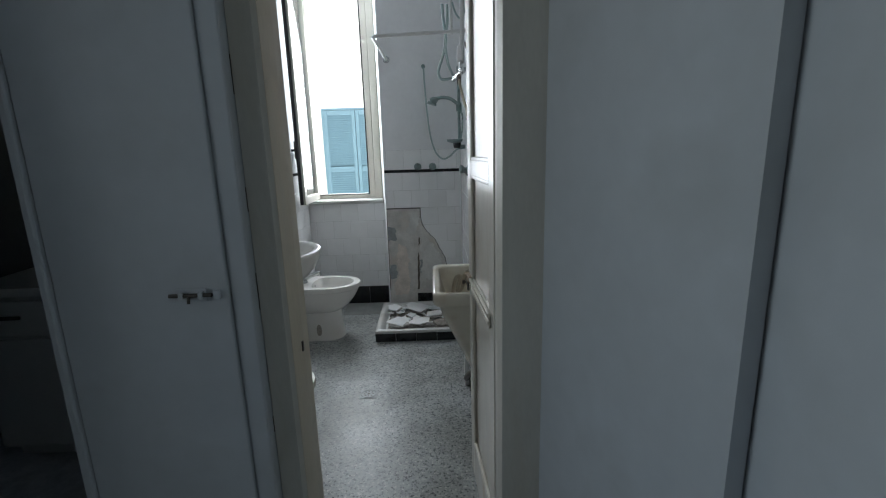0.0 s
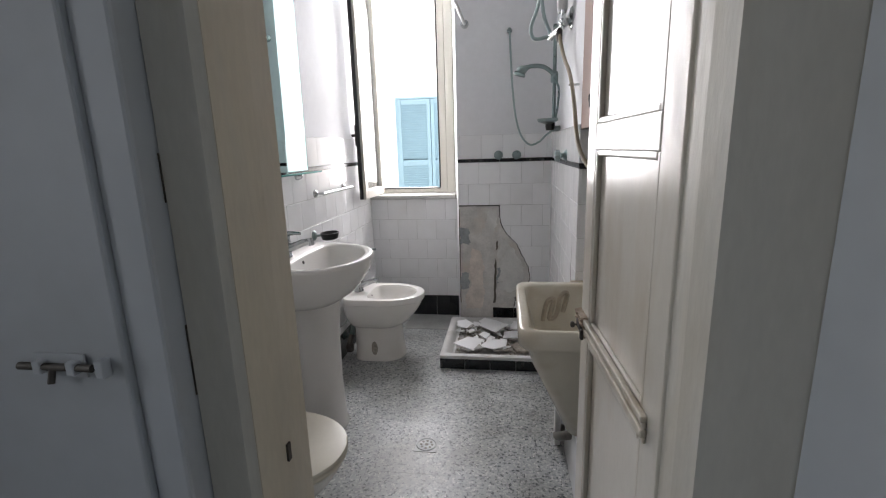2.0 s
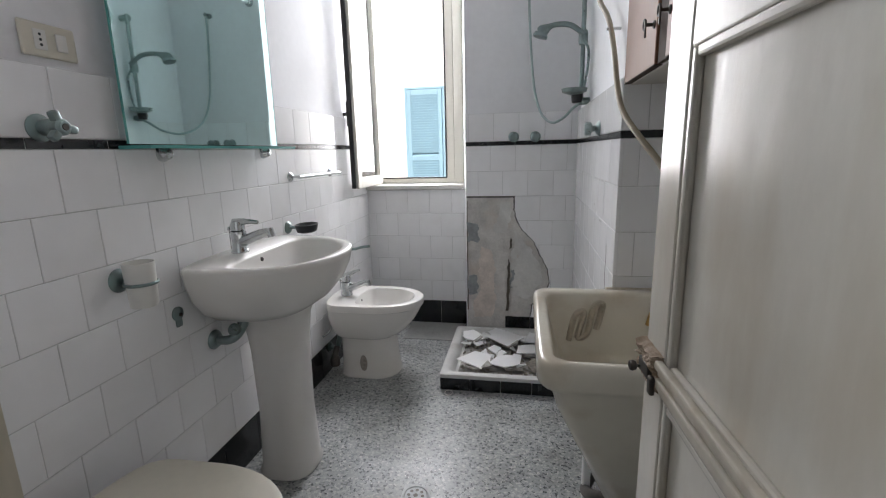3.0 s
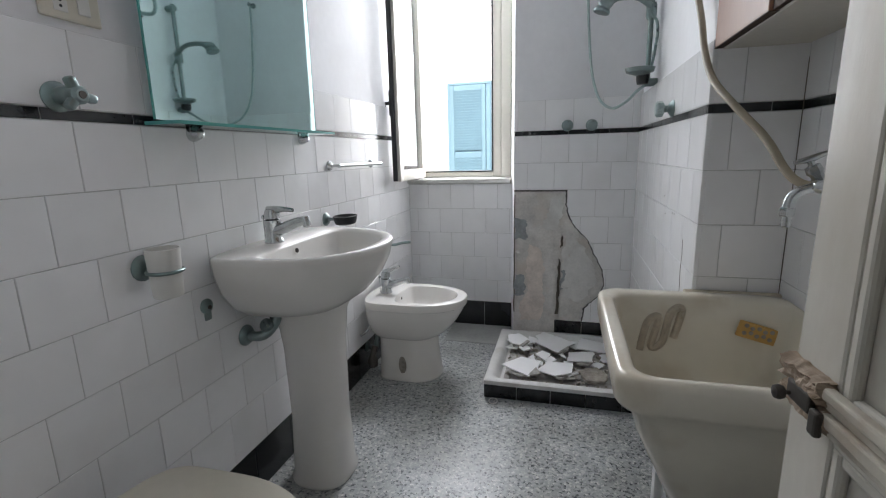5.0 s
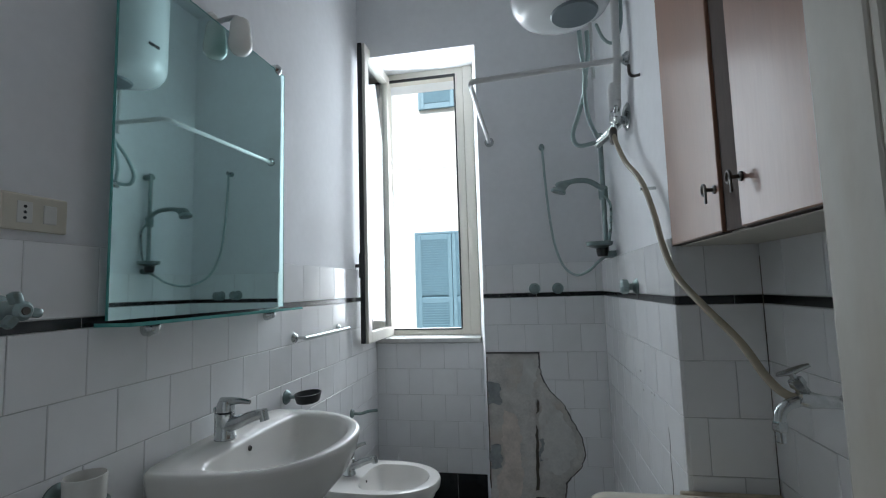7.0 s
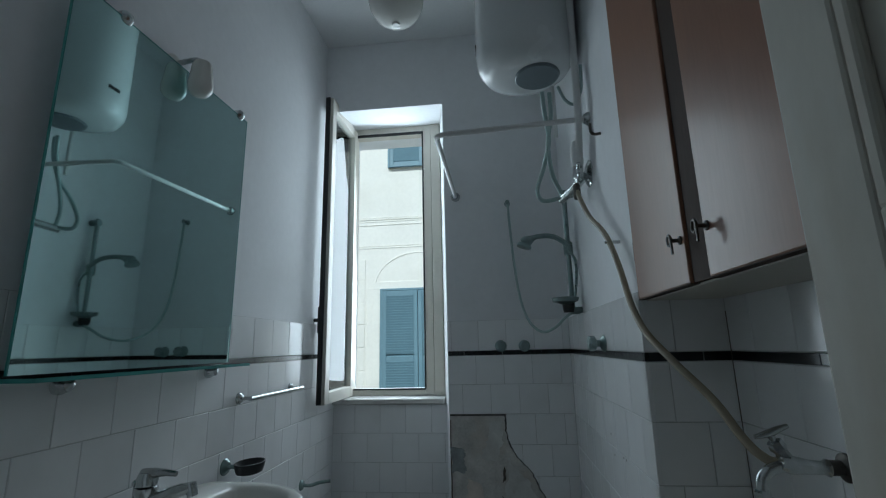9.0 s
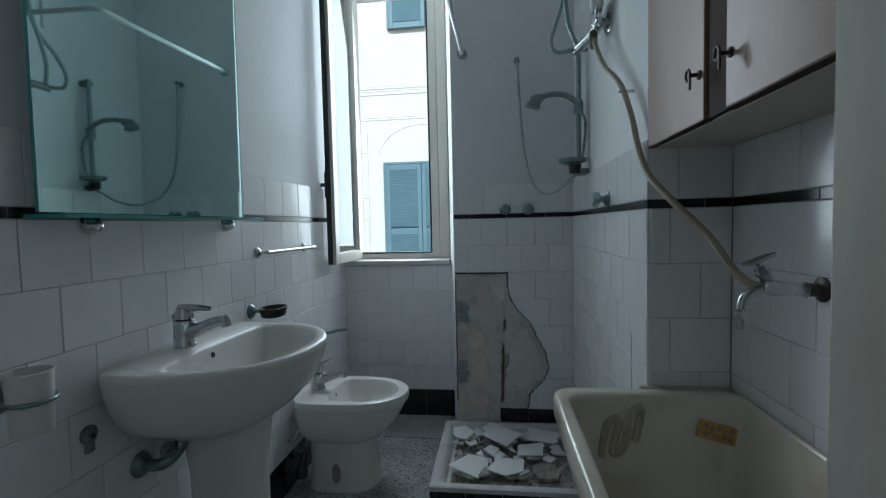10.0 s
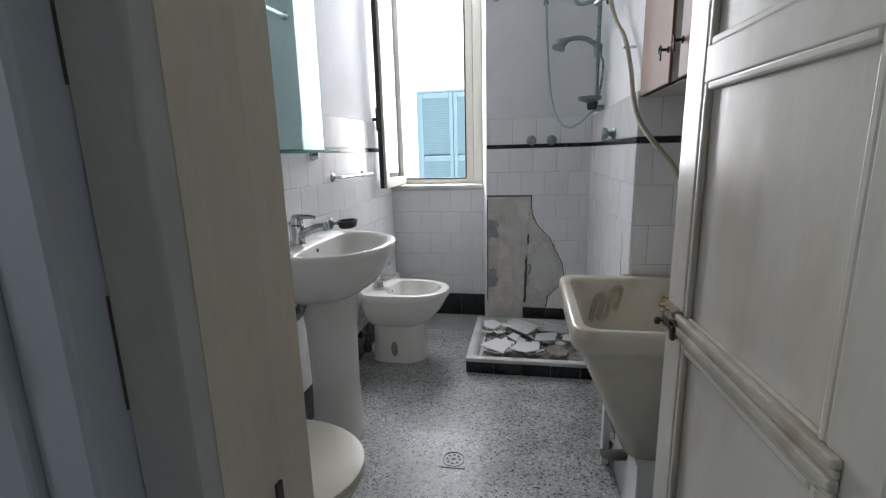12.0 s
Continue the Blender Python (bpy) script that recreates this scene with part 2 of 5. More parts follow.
def add_box(bm, lo, hi, bevel=0.0, seg=1, m=None):
    vs = [bm.verts.new((x, y, z)) for z in (lo[2], hi[2]) for x, y in ((lo[0], lo[1]), (hi[0], lo[1]), (hi[0], hi[1]), (lo[0], hi[1]))]
    fs = [bm.faces.new([vs[i] for i in f]) for f in ((3, 2, 1, 0), (4, 5, 6, 7), (0, 1, 5, 4), (1, 2, 6, 5), (2, 3, 7, 6), (3, 0, 4, 7))]
    geom = list(vs)
    if bevel > 0:
        es = list({e for f in fs for e in f.edges})
        r = bmesh.ops.bevel(bm, geom=es, offset=bevel, segments=seg, affect="EDGES", profile=0.5)
        geom = list({v for v in r["verts"]} | {v for v in vs if v.is_valid})
    if m is not None:
        bmesh.ops.transform(bm, matrix=m, verts=geom)
    return geom


def box_part(name, lo, hi, material, parent=None, label="", bevel=0.003, seg=2, m=None):
    bm = bmesh.new()
    add_box(bm, lo, hi, bevel, seg, m)
    return part(name, bm, material, parent, label)


def add_tube(bm, pts, r, n=10, caps=True):
    pts = [Vector(p) for p in pts]
    rs = r if isinstance(r, (list, tuple)) else [r] * len(pts)
    rings, ref = [], None
    for i, p in enumerate(pts):
        d = (pts[min(i + 1, len(pts) - 1)] - pts[max(i - 1, 0)]).normalized()
        if ref is None:
            ref = d.orthogonal().normalized()
        ref = (ref - d * ref.dot(d)).normalized()
        side = d.cross(ref)
        rings.append([bm.verts.new(p + rs[i] * (math.cos(a) * ref + math.sin(a) * side)) for a in [2 * math.pi * k / n for k in range(n)]])
    for a, b in zip(rings, rings[1:]):
        for k in range(n):
            bm.faces.new((a[k], a[(k + 1) % n], b[(k + 1) % n], b[k]))
    if caps:
        bm.faces.new(rings[0][::-1])
        bm.faces.new(rings[-1])


def spline(pts, per=8):
    pts = [Vector(p) for p in pts]
    out = []
    for i in range(len(pts) - 1):
        p0, p1, p2, p3 = pts[max(i - 1, 0)], pts[i], pts[i + 1], pts[min(i + 2, len(pts) - 1)]
        for k in range(per):
            t = k / per
            out.append(0.5 * ((2 * p1) + (p2 - p0) * t + (2 * p0 - 5 * p1 + 4 * p2 - p3) * t * t + (3 * p1 - p0 - 3 * p2 + p3) * t ** 3))
    return out + [pts[-1]]


def tube_part(name, pts, r, material, parent=None, label="", n=10, smooth_path=False, per=8):
    bm = bmesh.new()
    add_tube(bm, spline(pts, per) if smooth_path else pts, r, n)
    return part(name, bm, material, parent, label, smooth=True, sharp=50)


def add_lathe(bm, profile, m=None, n=24):
    """profile of (radius, height) turned round z; closed at both ends."""
    m = m or Matrix()
    rings = [[bm.verts.new(m @ Vector((r * math.cos(2 * math.pi * k / n), r * math.sin(2 * math.pi * k / n), h))) for k in range(n)] for r, h in profile]
    for a, b in zip(rings, rings[1:]):
        for k in range(n):
            bm.faces.new((a[k], a[(k + 1) % n], b[(k + 1) % n], b[k]))
    bm.faces.new(rings[0][::-1])
    bm.faces.new(rings[-1])


def lathe_part(name, profile, material, parent=None, m=None, label="", n=24, sharp=40):
    bm = bmesh.new()
    add_lathe(bm, profile, m, n)
    return part(name, bm, material, parent, label, smooth=True, sharp=sharp)


def loft_part(name, rings, material, parent=None, label="", cap0=True, cap1=True, sharp=50):
    bm = bmesh.new()
    vs = [[bm.verts.new(p) for p in ring] for ring in rings]
    n = len(vs[0])
    for a, b in zip(vs, vs[1:]):
        for k in range(n):
            bm.faces.new((a[k], a[(k + 1) % n], b[(k + 1) % n], b[k]))
    if cap0:
        bm.faces.new(vs[0][::-1])
    if cap1:
        bm.faces.new(vs[-1])
    return part(name, bm, material, parent, label, smooth=True, sharp=sharp)


def prism(name, poly, axis, a, b, material, parent=None, label=""):
    """A flat outline (u, v) drawn out along an axis from a to b."""
    def p(u, v, w):
        return {"x": (w, u, v), "y": (u, w, v), "z": (u, v, w)}[axis]
    bm = bmesh.new()
    lo = [bm.verts.new(p(u, v, a)) for u, v in poly]
    hi = [bm.verts.new(p(u, v, b)) for u, v in poly]
    bm.faces.new(lo)
    bm.faces.new(hi[::-1])
    for i in range(len(poly)):
        j = (i + 1) % len(poly)
        bm.faces.new((lo[i], lo[j], hi[j], hi[i]))
    return part(name, bm, material, parent, label)


def wall(name, lo, hi, material, label):
    ob = box_part(name, lo, hi, material, bevel=0)
    return tagged(ob, label, "wall", kind="structure")


# ---- plan ----
XL, XP, XR = -0.70, 0.655, 0.865          # left wall, shower's right wall, right wall
YD0, YD1 = 1.57, 1.70                     # door wall
YP, YS, YW, YG = 2.99, 4.18, 4.44, 4.60   # pier face, shower wall, wall under the window, window
XN = 0.015                                # niche edge at the shower wall
TOP = 3.10
BAND0, BAND1, TTOP, ROW, PITCH, PL = 1.197, 1.222, 1.377, 0.1445, 0.1515, 0.165
DX0, DX1, DTOP = 0.02, 0.565, 2.15        # door opening

floor = tagged(box_part("floor", (-3.0, -2.8, -0.15), (1.6, 4.9, -0.012), GROUT, bevel=0), "worn grey terrazzo tile floor", "floor", kind="structure")
ceiling = tagged(box_part("ceiling", (-3.0, -2.8, TOP), (1.6, 4.9, TOP + 0.25), CEIL, bevel=0), "white painted plaster ceiling", "ceiling", kind="structure")
wall_left = wall("wall_left", (XL - 0.03, YD1, -0.012), (XL, 4.9, TOP), PLASTER, "white painted wall, tiled up to chest height")
wall_right = wall("wall_right", (XR, YD1, -0.012), (XR + 0.3, YP, TOP), PLASTER, "white painted wall behind the laundry sink")
wall_pier = wall("wall_pier", (XP, YP, -0.012), (XR + 0.3, 4.9, TOP), PLASTER, "white pier forming the shower's side wall")
# back wall with the window niche: splayed reveal and sloping head
wall_back = tagged(prism("wall_back", [(XN, YS), (XP, YS), (XP, 4.9), (-0.045, 4.9), (-0.045, 4.56)], "z", -0.012, TOP, PLASTER), "white painted wall of the shower corner", "wall", kind="structure")
wall_head = tagged(prism("wall_above_window", [(YS, 2.655), (YG - 0.02, 2.73), (4.9, 2.73), (4.9, TOP), (YS, TOP)], "x", XL, XN - 0.0003, PLASTER), "white plaster above the window niche", "wall", kind="structure")
wall_sill = wall("wall_below_window", (XL, YW, -0.012), (-0.03, 4.9, 0.93), PLASTER, "white tiled wall below the window")
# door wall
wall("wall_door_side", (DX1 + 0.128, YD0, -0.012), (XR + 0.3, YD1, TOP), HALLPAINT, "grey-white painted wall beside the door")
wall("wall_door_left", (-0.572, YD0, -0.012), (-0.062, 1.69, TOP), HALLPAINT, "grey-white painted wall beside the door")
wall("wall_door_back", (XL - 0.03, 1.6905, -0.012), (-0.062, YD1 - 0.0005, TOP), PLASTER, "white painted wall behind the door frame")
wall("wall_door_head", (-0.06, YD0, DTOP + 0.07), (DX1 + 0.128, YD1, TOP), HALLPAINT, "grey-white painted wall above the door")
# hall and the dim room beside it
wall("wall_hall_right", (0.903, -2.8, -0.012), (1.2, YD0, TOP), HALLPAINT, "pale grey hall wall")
# Unseen block added to stop the hall lamp reaching the next room.
wall("wall_room_stub", (-1.6, YD0 - 0.06, -0.012), (-1.141, YD0 - 0.0005, TOP), HALLPAINT, "unseen pale grey block that keeps hall light off the cabinet")
# Unseen block added to darken the left part of the bolted door.
wall("wall_hall_pier", (-1.14, 1.06, -0.012), (-1.0, YD0, TOP), HALLPAINT, "unseen pale grey block that shades the bolted door's left part")
# Left wall split round an unseen opening added for the fill lamp.
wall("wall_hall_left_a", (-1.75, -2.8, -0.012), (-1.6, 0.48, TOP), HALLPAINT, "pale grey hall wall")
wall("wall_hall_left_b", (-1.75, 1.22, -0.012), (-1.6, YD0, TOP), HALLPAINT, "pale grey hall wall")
wall("wall_hall_left_low", (-1.75, 0.48, -0.012), (-1.6, 1.22, 0.98), HALLPAINT, "pale grey wall below the added light opening")
wall("wall_hall_left_high", (-1.75, 0.48, 2.32), (-1.6, 1.22, TOP), HALLPAINT, "pale grey wall above the added light opening")
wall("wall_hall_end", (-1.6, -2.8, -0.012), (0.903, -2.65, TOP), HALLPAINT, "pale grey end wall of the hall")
wall("wall_room_head", (-1.6, YD0, 2.15), (-0.573, 1.69, TOP), ROOMSHADE, "dim wall above a doorway")
wall("wall_room_back", (-2.9, 3.0, -0.012), (XL - 0.031, 3.15, TOP), ROOMSHADE, "dim back wall of the next room")
# Side wall with an unseen opening added to brighten the room a little.
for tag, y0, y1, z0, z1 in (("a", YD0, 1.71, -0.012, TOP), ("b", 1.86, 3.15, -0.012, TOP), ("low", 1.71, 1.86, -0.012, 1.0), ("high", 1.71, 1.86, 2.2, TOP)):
    wall("wall_room_side_" + tag, (-3.0, y0, z0), (-2.9, y1, z1), ROOMSHADE, "dim side wall of the next room with an added light opening")
wall("wall_room_front", (-2.9, YD0, -0.012), (-1.6, YD1, TOP), ROOMSHADE, "dim front wall of the next room")

# ---- window ----
window = tagged(new("window_1"), "tall cream aluminium window with one sash swung open inwards", "window", kind="structure")
WX0, WX1, WZ0, WZ1 = -0.63, -0.165, 1.0, 2.675
box_part("window_frame", (WX1, YG - 0.03, 0.962), (WX1 + 0.055, YG + 0.05, 2.76), ALU, window, "cream aluminium jamb")
box_part("window_frame", (WX1 + 0.057, YG - 0.045, 0.962), (-0.047, YG + 0.05, 2.76), ALU, window, "cream aluminium jamb")
box_part("window_frame", (XL + 0.002, YG - 0.03, 0.962), (WX0, YG + 0.05, 2.76), ALU, window, "cream aluminium jamb")
box_part("window_frame", (WX0, YG - 0.03, 0.962), (WX1, YG + 0.05, WZ0), ALU, window, "cream aluminium bottom rail")
box_part("window_frame", (WX0, YG - 0.03, WZ1), (WX1, YG + 0.05, 2.76), ALU, window, "cream aluminium top rail")
box_part("window_seal", (WX0, YG - 0.036, WZ1 - 0.004), (WX1 + 0.004, YG - 0.018, WZ1 + 0.012), SEAL, window, "black rubber seal")
box_part("window_seal", (WX1 - 0.006, YG - 0.036, WZ0), (WX1 + 0.004, YG - 0.018, WZ1), SEAL, window, "black rubber seal")
box_part("window_seal", (WX0, YG - 0.036, WZ0 - 0.006), (WX1, YG - 0.018, WZ0 + 0.004), SEAL, window, "black rubber seal")
sash = thing("sash", (WX0 - 0.008, YG - 0.04, 0), rz=-90.5)
sash.parent = window
SW, SZ0, SZ1 = 0.47, 0.965, 2.70
def sash_box(name, x0, x1, z0, z1, y0, y1, material, label=""):
    return box_part(name, (x0, y0, z0), (x1, y1, z1), material, sash, label)
sash_box("sash_stile", 0, 0.055, SZ0, SZ1, -0.02, 0.025, ALU)
sash_box("sash_stile", SW - 0.06, SW, SZ0, SZ1, -0.02, 0.025, ALU)
sash_box("sash_rail", 0.055, SW - 0.06, SZ0, SZ0 + 0.06, -0.02, 0.025, ALU)
sash_box("sash_rail", 0.055, SW - 0.06, SZ1 - 0.06, SZ1, -0.02, 0.025, ALU)
sash_box("sash_seal", SW + 0.0005, SW + 0.012, SZ0 + 0.002, SZ1 - 0.002, -0.018, 0.008, SEAL, "black rubber edge seal")
pane = sash_box("pane", 0.05, SW - 0.055, SZ0 + 0.055, SZ1 - 0.055, -0.002, 0.004, GLASS)
pane.visible_shadow = False
sash_box("handle", SW - 0.045, SW - 0.012, 1.33, 1.47, -0.034, -0.0205, BLACKPLASTIC, "black lever handle")
tube_part("handle", [(SW - 0.028, -0.020, 1.40), (SW - 0.028, -0.058, 1.40), (SW - 0.028, -0.066, 1.396), (SW - 0.022, -0.070, 1.33)], 0.010, BLACKPLASTIC, sash, "black lever handle")
sill = tagged(box_part("window_sill", (XL + 0.002, 4.395, 0.932), (-0.035, YG + 0.1, 0.961), MARBLE, bevel=0.006), "grey-white marble window sill", "window sill", kind="structure")

# ---- outside ----
tagged(box_part("street", (-60, 4.9, -4.2), (60, 80, -4.0), STREET, bevel=0), "grey paved street below", "ground", kind="structure")
YF = 7.95
facade = thing("facing_building", (0, 0, 0), "cream rendered house front with blue louvred shutters", "building")
box_part("facade_wall", (-14, YF, -4.0), (14, YF + 6, 11), FACADE, facade, bevel=0)
for z, h, d in ((2.64, 0.03, 0.002), (2.98, 0.05, 0.003), (3.06, 0.03, 0.006), (6.4, 0.08, 0.06)):
    box_part("moulding", (-13.9, YF - d, z), (13.9, YF - 0.001, z + h), FACADE, facade, bevel=0.008)


def shutter_window(x0, z0, w, h):
    top = thing("shutter_pair", (x0, YF - 0.03, z0), "pair of closed blue louvred shutters")
    top.parent = facade
    lw = (w - 0.06) / 2
    box_part("shutter_frame", (0, -0.02, 0), (0.03, 0.028, h), SHUTTER, top)
    box_part("shutter_frame", (w - 0.03, -0.02, 0), (w, 0.028, h), SHUTTER, top)
    box_part("shutter_frame", (0.03, -0.02, h - 0.03), (w - 0.03, 0.028, h), SHUTTER, top)
    for k in range(2):
        a = 0.03 + k * lw
        bm = bmesh.new()
        add_box(bm, (a + 0.003, -0.03, 0), (a + 0.06, 0.01, h - 0.035), 0.004)
        add_box(bm, (a + lw - 0.06, -0.03, 0), (a + lw - 0.003, 0.01, h - 0.035), 0.004)
        for zz in (0.0, h * 0.5, h - 0.115):
            add_box(bm, (a + 0.06, -0.029, zz), (a + lw - 0.06, 0.01, zz + 0.08), 0.004)
        add_box(bm, (a + 0.06, 0.0, 0.08), (a + lw - 0.06, 0.012, h - 0.115))
        z = 0.09
        while z < h - 0.13:
            if not (h * 0.5 - 0.02 < z < h * 0.5 + 0.08):
                add_box(bm, (a + 0.06, -0.022, z), (a + lw - 0.06, -0.014, z + 0.04), 0, 1, Matrix.Translation((0, -0.018, z)) @ Matrix.Rotation(radians(17), 4, "X") @ Matrix.Translation((0, 0.018, -z)))
            z += 0.034
        part("shutter_leaf", bm, SHUTTER, top)
    return top


for x in (-1.30, 1.9, -4.5, -7.7, 5.1):
    shutter_window(x, 0.05, 1.06, 2.0)
    shutter_window(x + 0.10, 3.84, 1.06, 1.8)
    # shallow arched relief above each lower window
    arch = [(x + 0.53 + 0.62 * math.cos(a), YF + 0.002, 2.06 + 0.50 * math.sin(a)) for a in [math.pi * k / 20 for k in range(21)]]
    tube_part("arch_moulding", arch, 0.010, FACADE, facade, n=6)
    box_part("arch_moulding", (x - 0.20, YF - 0.005, 0.0), (x - 0.06, YF - 0.001, 2.06), FACADE, facade, bevel=0.006)

# coursed render beside the window and plain surrounds round the shutters
for x in (-1.30, 1.9):
    for z0, z1, a, b in ((-0.05, 2.05, x - 0.115, x - 0.012), (-0.05, 2.05, x + 1.072, x + 1.175), (2.052, 2.15, x - 0.115, x + 1.175)):
        box_part("window_surround", (a, YF - 0.010, z0), (b, YF - 0.0012, z1), FACADE, facade, bevel=0.003)
    for k in range(8):
        box_part("render_course", (x - 1.15, YF - 0.007, 0.02 + 0.31 * k), (x - 0.225, YF - 0.0012, 0.31 + 0.31 * k), FACADE, facade, bevel=0.004)

# ---- door and its frame ----
def frame_piece(name, lo, hi, label=""):
    return box_part(name, lo, hi, JAMBPAINT, door_frame, label, 0.006, 2)


door_frame = tagged(new("door_frame"), "old cream-painted wooden door frame, paint worn to yellow", "door frame", kind="structure")
prism("jamb", [(-0.062, 1.545), (-0.004, 1.545), (0.006, 1.555), (0.011, 1.64), (0.008, 1.70), (-0.06, 1.70), (-0.06, 1.57)], "z", 0.0, DTOP, JAMBPAINT, door_frame, "worn yellowed jamb")
prism("jamb", [(DX1 + 0.006, 1.60), (DX1 + 0.012, 1.55), (DX1 + 0.128, 1.545), (DX1 + 0.128, 1.73), (DX1 + 0.006, 1.73)], "z", 0.0, DTOP, JAMBPAINT, door_frame)
OCHRE = mat("yellowed_old_varnish_paint", (0.68, 0.615, 0.50), 0.42, var=0.1, scale=5, bump=0.15, bump_scale=24, dirt=(0.70, 0.66, 0.58), dirt_amt=0.7, dirt_scale=3.5, stretch=(2, 2, 0.5))
prism("jamb_lining", [(0.0075, 1.5555), (0.0125, 1.6402), (0.0095, 1.7012), (0.0083, 1.7002), (0.0113, 1.6398), (0.0063, 1.5550)], "z", 0.001, DTOP - 0.001, OCHRE, door_frame, "yellowed inner edge of the jamb")
for z_, h_ in ((0.62, 0.05), (0.98, 0.10), (1.24, 0.06), (1.52, 0.09)):
    box_part("paint_crack", (-0.0635, 1.5432, z_), (-0.0622, 1.546, z_ + h_), GRIME_SHADE, door_frame, "dark gap in old paint", 0)
frame_piece("head_rail", (-0.062, 1.545, DTOP), (DX1 + 0.128, 1.73, DTOP + 0.07))
bm = bmesh.new()
add_tube(bm, spline([(-0.064, 1.546, 1.43), (-0.075, 1.538, 1.415), (-0.078, 1.536, 1.385), (-0.066, 1.54, 1.36), (-0.066, 1.54, 1.375)]), 0.0022, 6)
part("hook", bm, HALLPAINT, door_frame, "painted-over wire hook", smooth=True)
box_part("latch_plate", (0.0105, 1.622, 0.822), (0.0150, 1.632, 0.852), IRON, door_frame, "dark latch slot", 0.0008)

leaf = tagged(new("door_1"), "cream gloss-painted panelled door standing open inwards", "door", kind="structure")
leaf.location, leaf.rotation_euler = (DX1 + 0.002, 1.645, 0.01), (0, 0, radians(93.2))
LW, LT, LH = 0.515, 0.036, 2.12
ZR = ((0.0, 0.16), (0.822, 0.868), (1.272, 1.328), (2.02, LH))
box_part("stile", (0.0, -LT, 0), (0.075, 0, LH), DOORPAINT, leaf, "", 0.004)
box_part("stile", (LW - 0.075, -LT, 0), (LW, 0, LH), DOORPAINT, leaf, "", 0.004)
for z0, z1 in ZR:
    box_part("rail", (0.076, -LT, z0), (LW - 0.076, 0, z1), DOORPAINT, leaf, "", 0.003)
for (a, b), (c, d) in zip(ZR, ZR[1:]):
    box_part("door_panel", (0.070, -LT + 0.012, b - 0.004), (LW - 0.070, -0.012, c + 0.004), DOORPAINT, leaf, "", 0.0)
    bm = bmesh.new()
    for s in (0, 1):
        y0, y1 = ((-0.0125, -0.001), (-LT + 0.001, -LT + 0.0125))[s]
        add_box(bm, (0.074, y0, b - 0.002), (0.088, y1, c + 0.002), 0.004, 2)
        add_box(bm, (LW - 0.088, y0, b - 0.002), (LW - 0.074, y1, c + 0.002), 0.004, 2)
        add_box(bm, (0.088, y0, b - 0.002), (LW - 0.088, y1, b + 0.012), 0.004, 2)
        add_box(bm, (0.088, y0, c - 0.012), (LW - 0.088, y1, c + 0.002), 0.004, 2)
    part("moulding", bm, DOORPAINT, leaf)
# worn bare-wood rail edge with its latch, on the face towards the room
BEAD = mat("worn_bead_paint", (0.60, 0.55, 0.46), 0.4, var=0.1, scale=12, bump=0.3, bump_scale=40, dirt=(0.36, 0.27, 0.18), dirt_amt=0.8, dirt_scale=14)
for z0, z1, d in ((0.868, 0.880, 0.012), (0.857, 0.8675, 0.007), (0.842, 0.8565, 0.011), (0.832, 0.8415, 0.006)):
    box_part("rail_bead", (0.045, 0.0005, z0), (LW - 0.068, d, z1), BEAD, leaf, "worn cream bead", 0.003)


def splinter(name, x0, x1, z0, z1, y0, y1, seed, label):
    """A torn strip of wood: long fibres of uneven height with frayed ends."""
    bm = bmesh.new()
    nx, nz, grid = 26, 7, {}
    for i in range(nx + 1):
        for j in range(nz + 1):
            u, v = i / nx, j / nz
            fray = 0.010 * noise.noise((v * 5, seed, 0.0))
            x = x0 + fray * (1 - u) + (x1 - x0 - fray) * u
            z = z0 + (z1 - z0) * v + 0.004 * noise.noise((u * 7, v * 2, seed))
            ridge = 0.5 + 0.9 * noise.noise((u * 3, v * 9, seed + 4.0)) + 0.35 * noise.noise((u * 14, v * 11, seed + 9.0))
            y = y0 + (y1 - y0) * max(0.35, min(1.0, 0.55 + 0.5 * ridge)) * (0.35 if j in (0, nz) or i in (0, nx) else 1.0)
            grid[i, j] = bm.verts.new((x, y, z))
    for i in range(nx):
        for j in range(nz):
            bm.faces.new((grid[i, j], grid[i + 1, j], grid[i + 1, j + 1], grid[i, j + 1]))
    rim = [grid[i, 0] for i in range(nx + 1)] + [grid[nx, j] for j in range(1, nz + 1)] + [grid[i, nz] for i in range(nx - 1, -1, -1)] + [grid[0, j] for j in range(nz - 1, 0, -1)]
    back = [bm.verts.new((v.co.x, y0 - 0.001, v.co.z)) for v in rim]
    for k in range(len(rim)):
        j = (k + 1) % len(rim)
        bm.faces.new((rim[k], back[k], back[j], rim[j]))
    bm.faces.new(back)
    return part(name, bm, RAWWOOD, leaf, label)


splinter("latch_block", LW - 0.072, LW + 0.004, 0.860, 0.884, 0.001, 0.018, 2.0, "splintered bare wooden latch block")
splinter("latch_block", LW - 0.080, LW + 0.001, 0.832, 0.858, 0.001, 0.015, 5.0, "torn wooden rail end")
box_part("latch_plate", (LW - 0.062, 0.010, 0.846), (LW - 0.022, 0.017, 0.866), IRON, leaf, "rusted iron bolt plate", 0.002)
box_part("latch_plate", (LW - 0.078, 0.010, 0.830), (LW - 0.064, 0.018, 0.856), IRON, leaf, "rusted iron keeper", 0.003)
lathe_part("latch_knob", [(0.004, 0), (0.004, 0.010), (0.012, 0.014), (0.0145, 0.022), (0.012, 0.029), (0.001, 0.032)], IRON, leaf, Matrix.Translation((LW - 0.030, 0.0155, 0.852)) @ Matrix.Scale(0.55, 4) @ Matrix.Rotation(radians(-90), 4, "X"), "dark iron knob", 16)
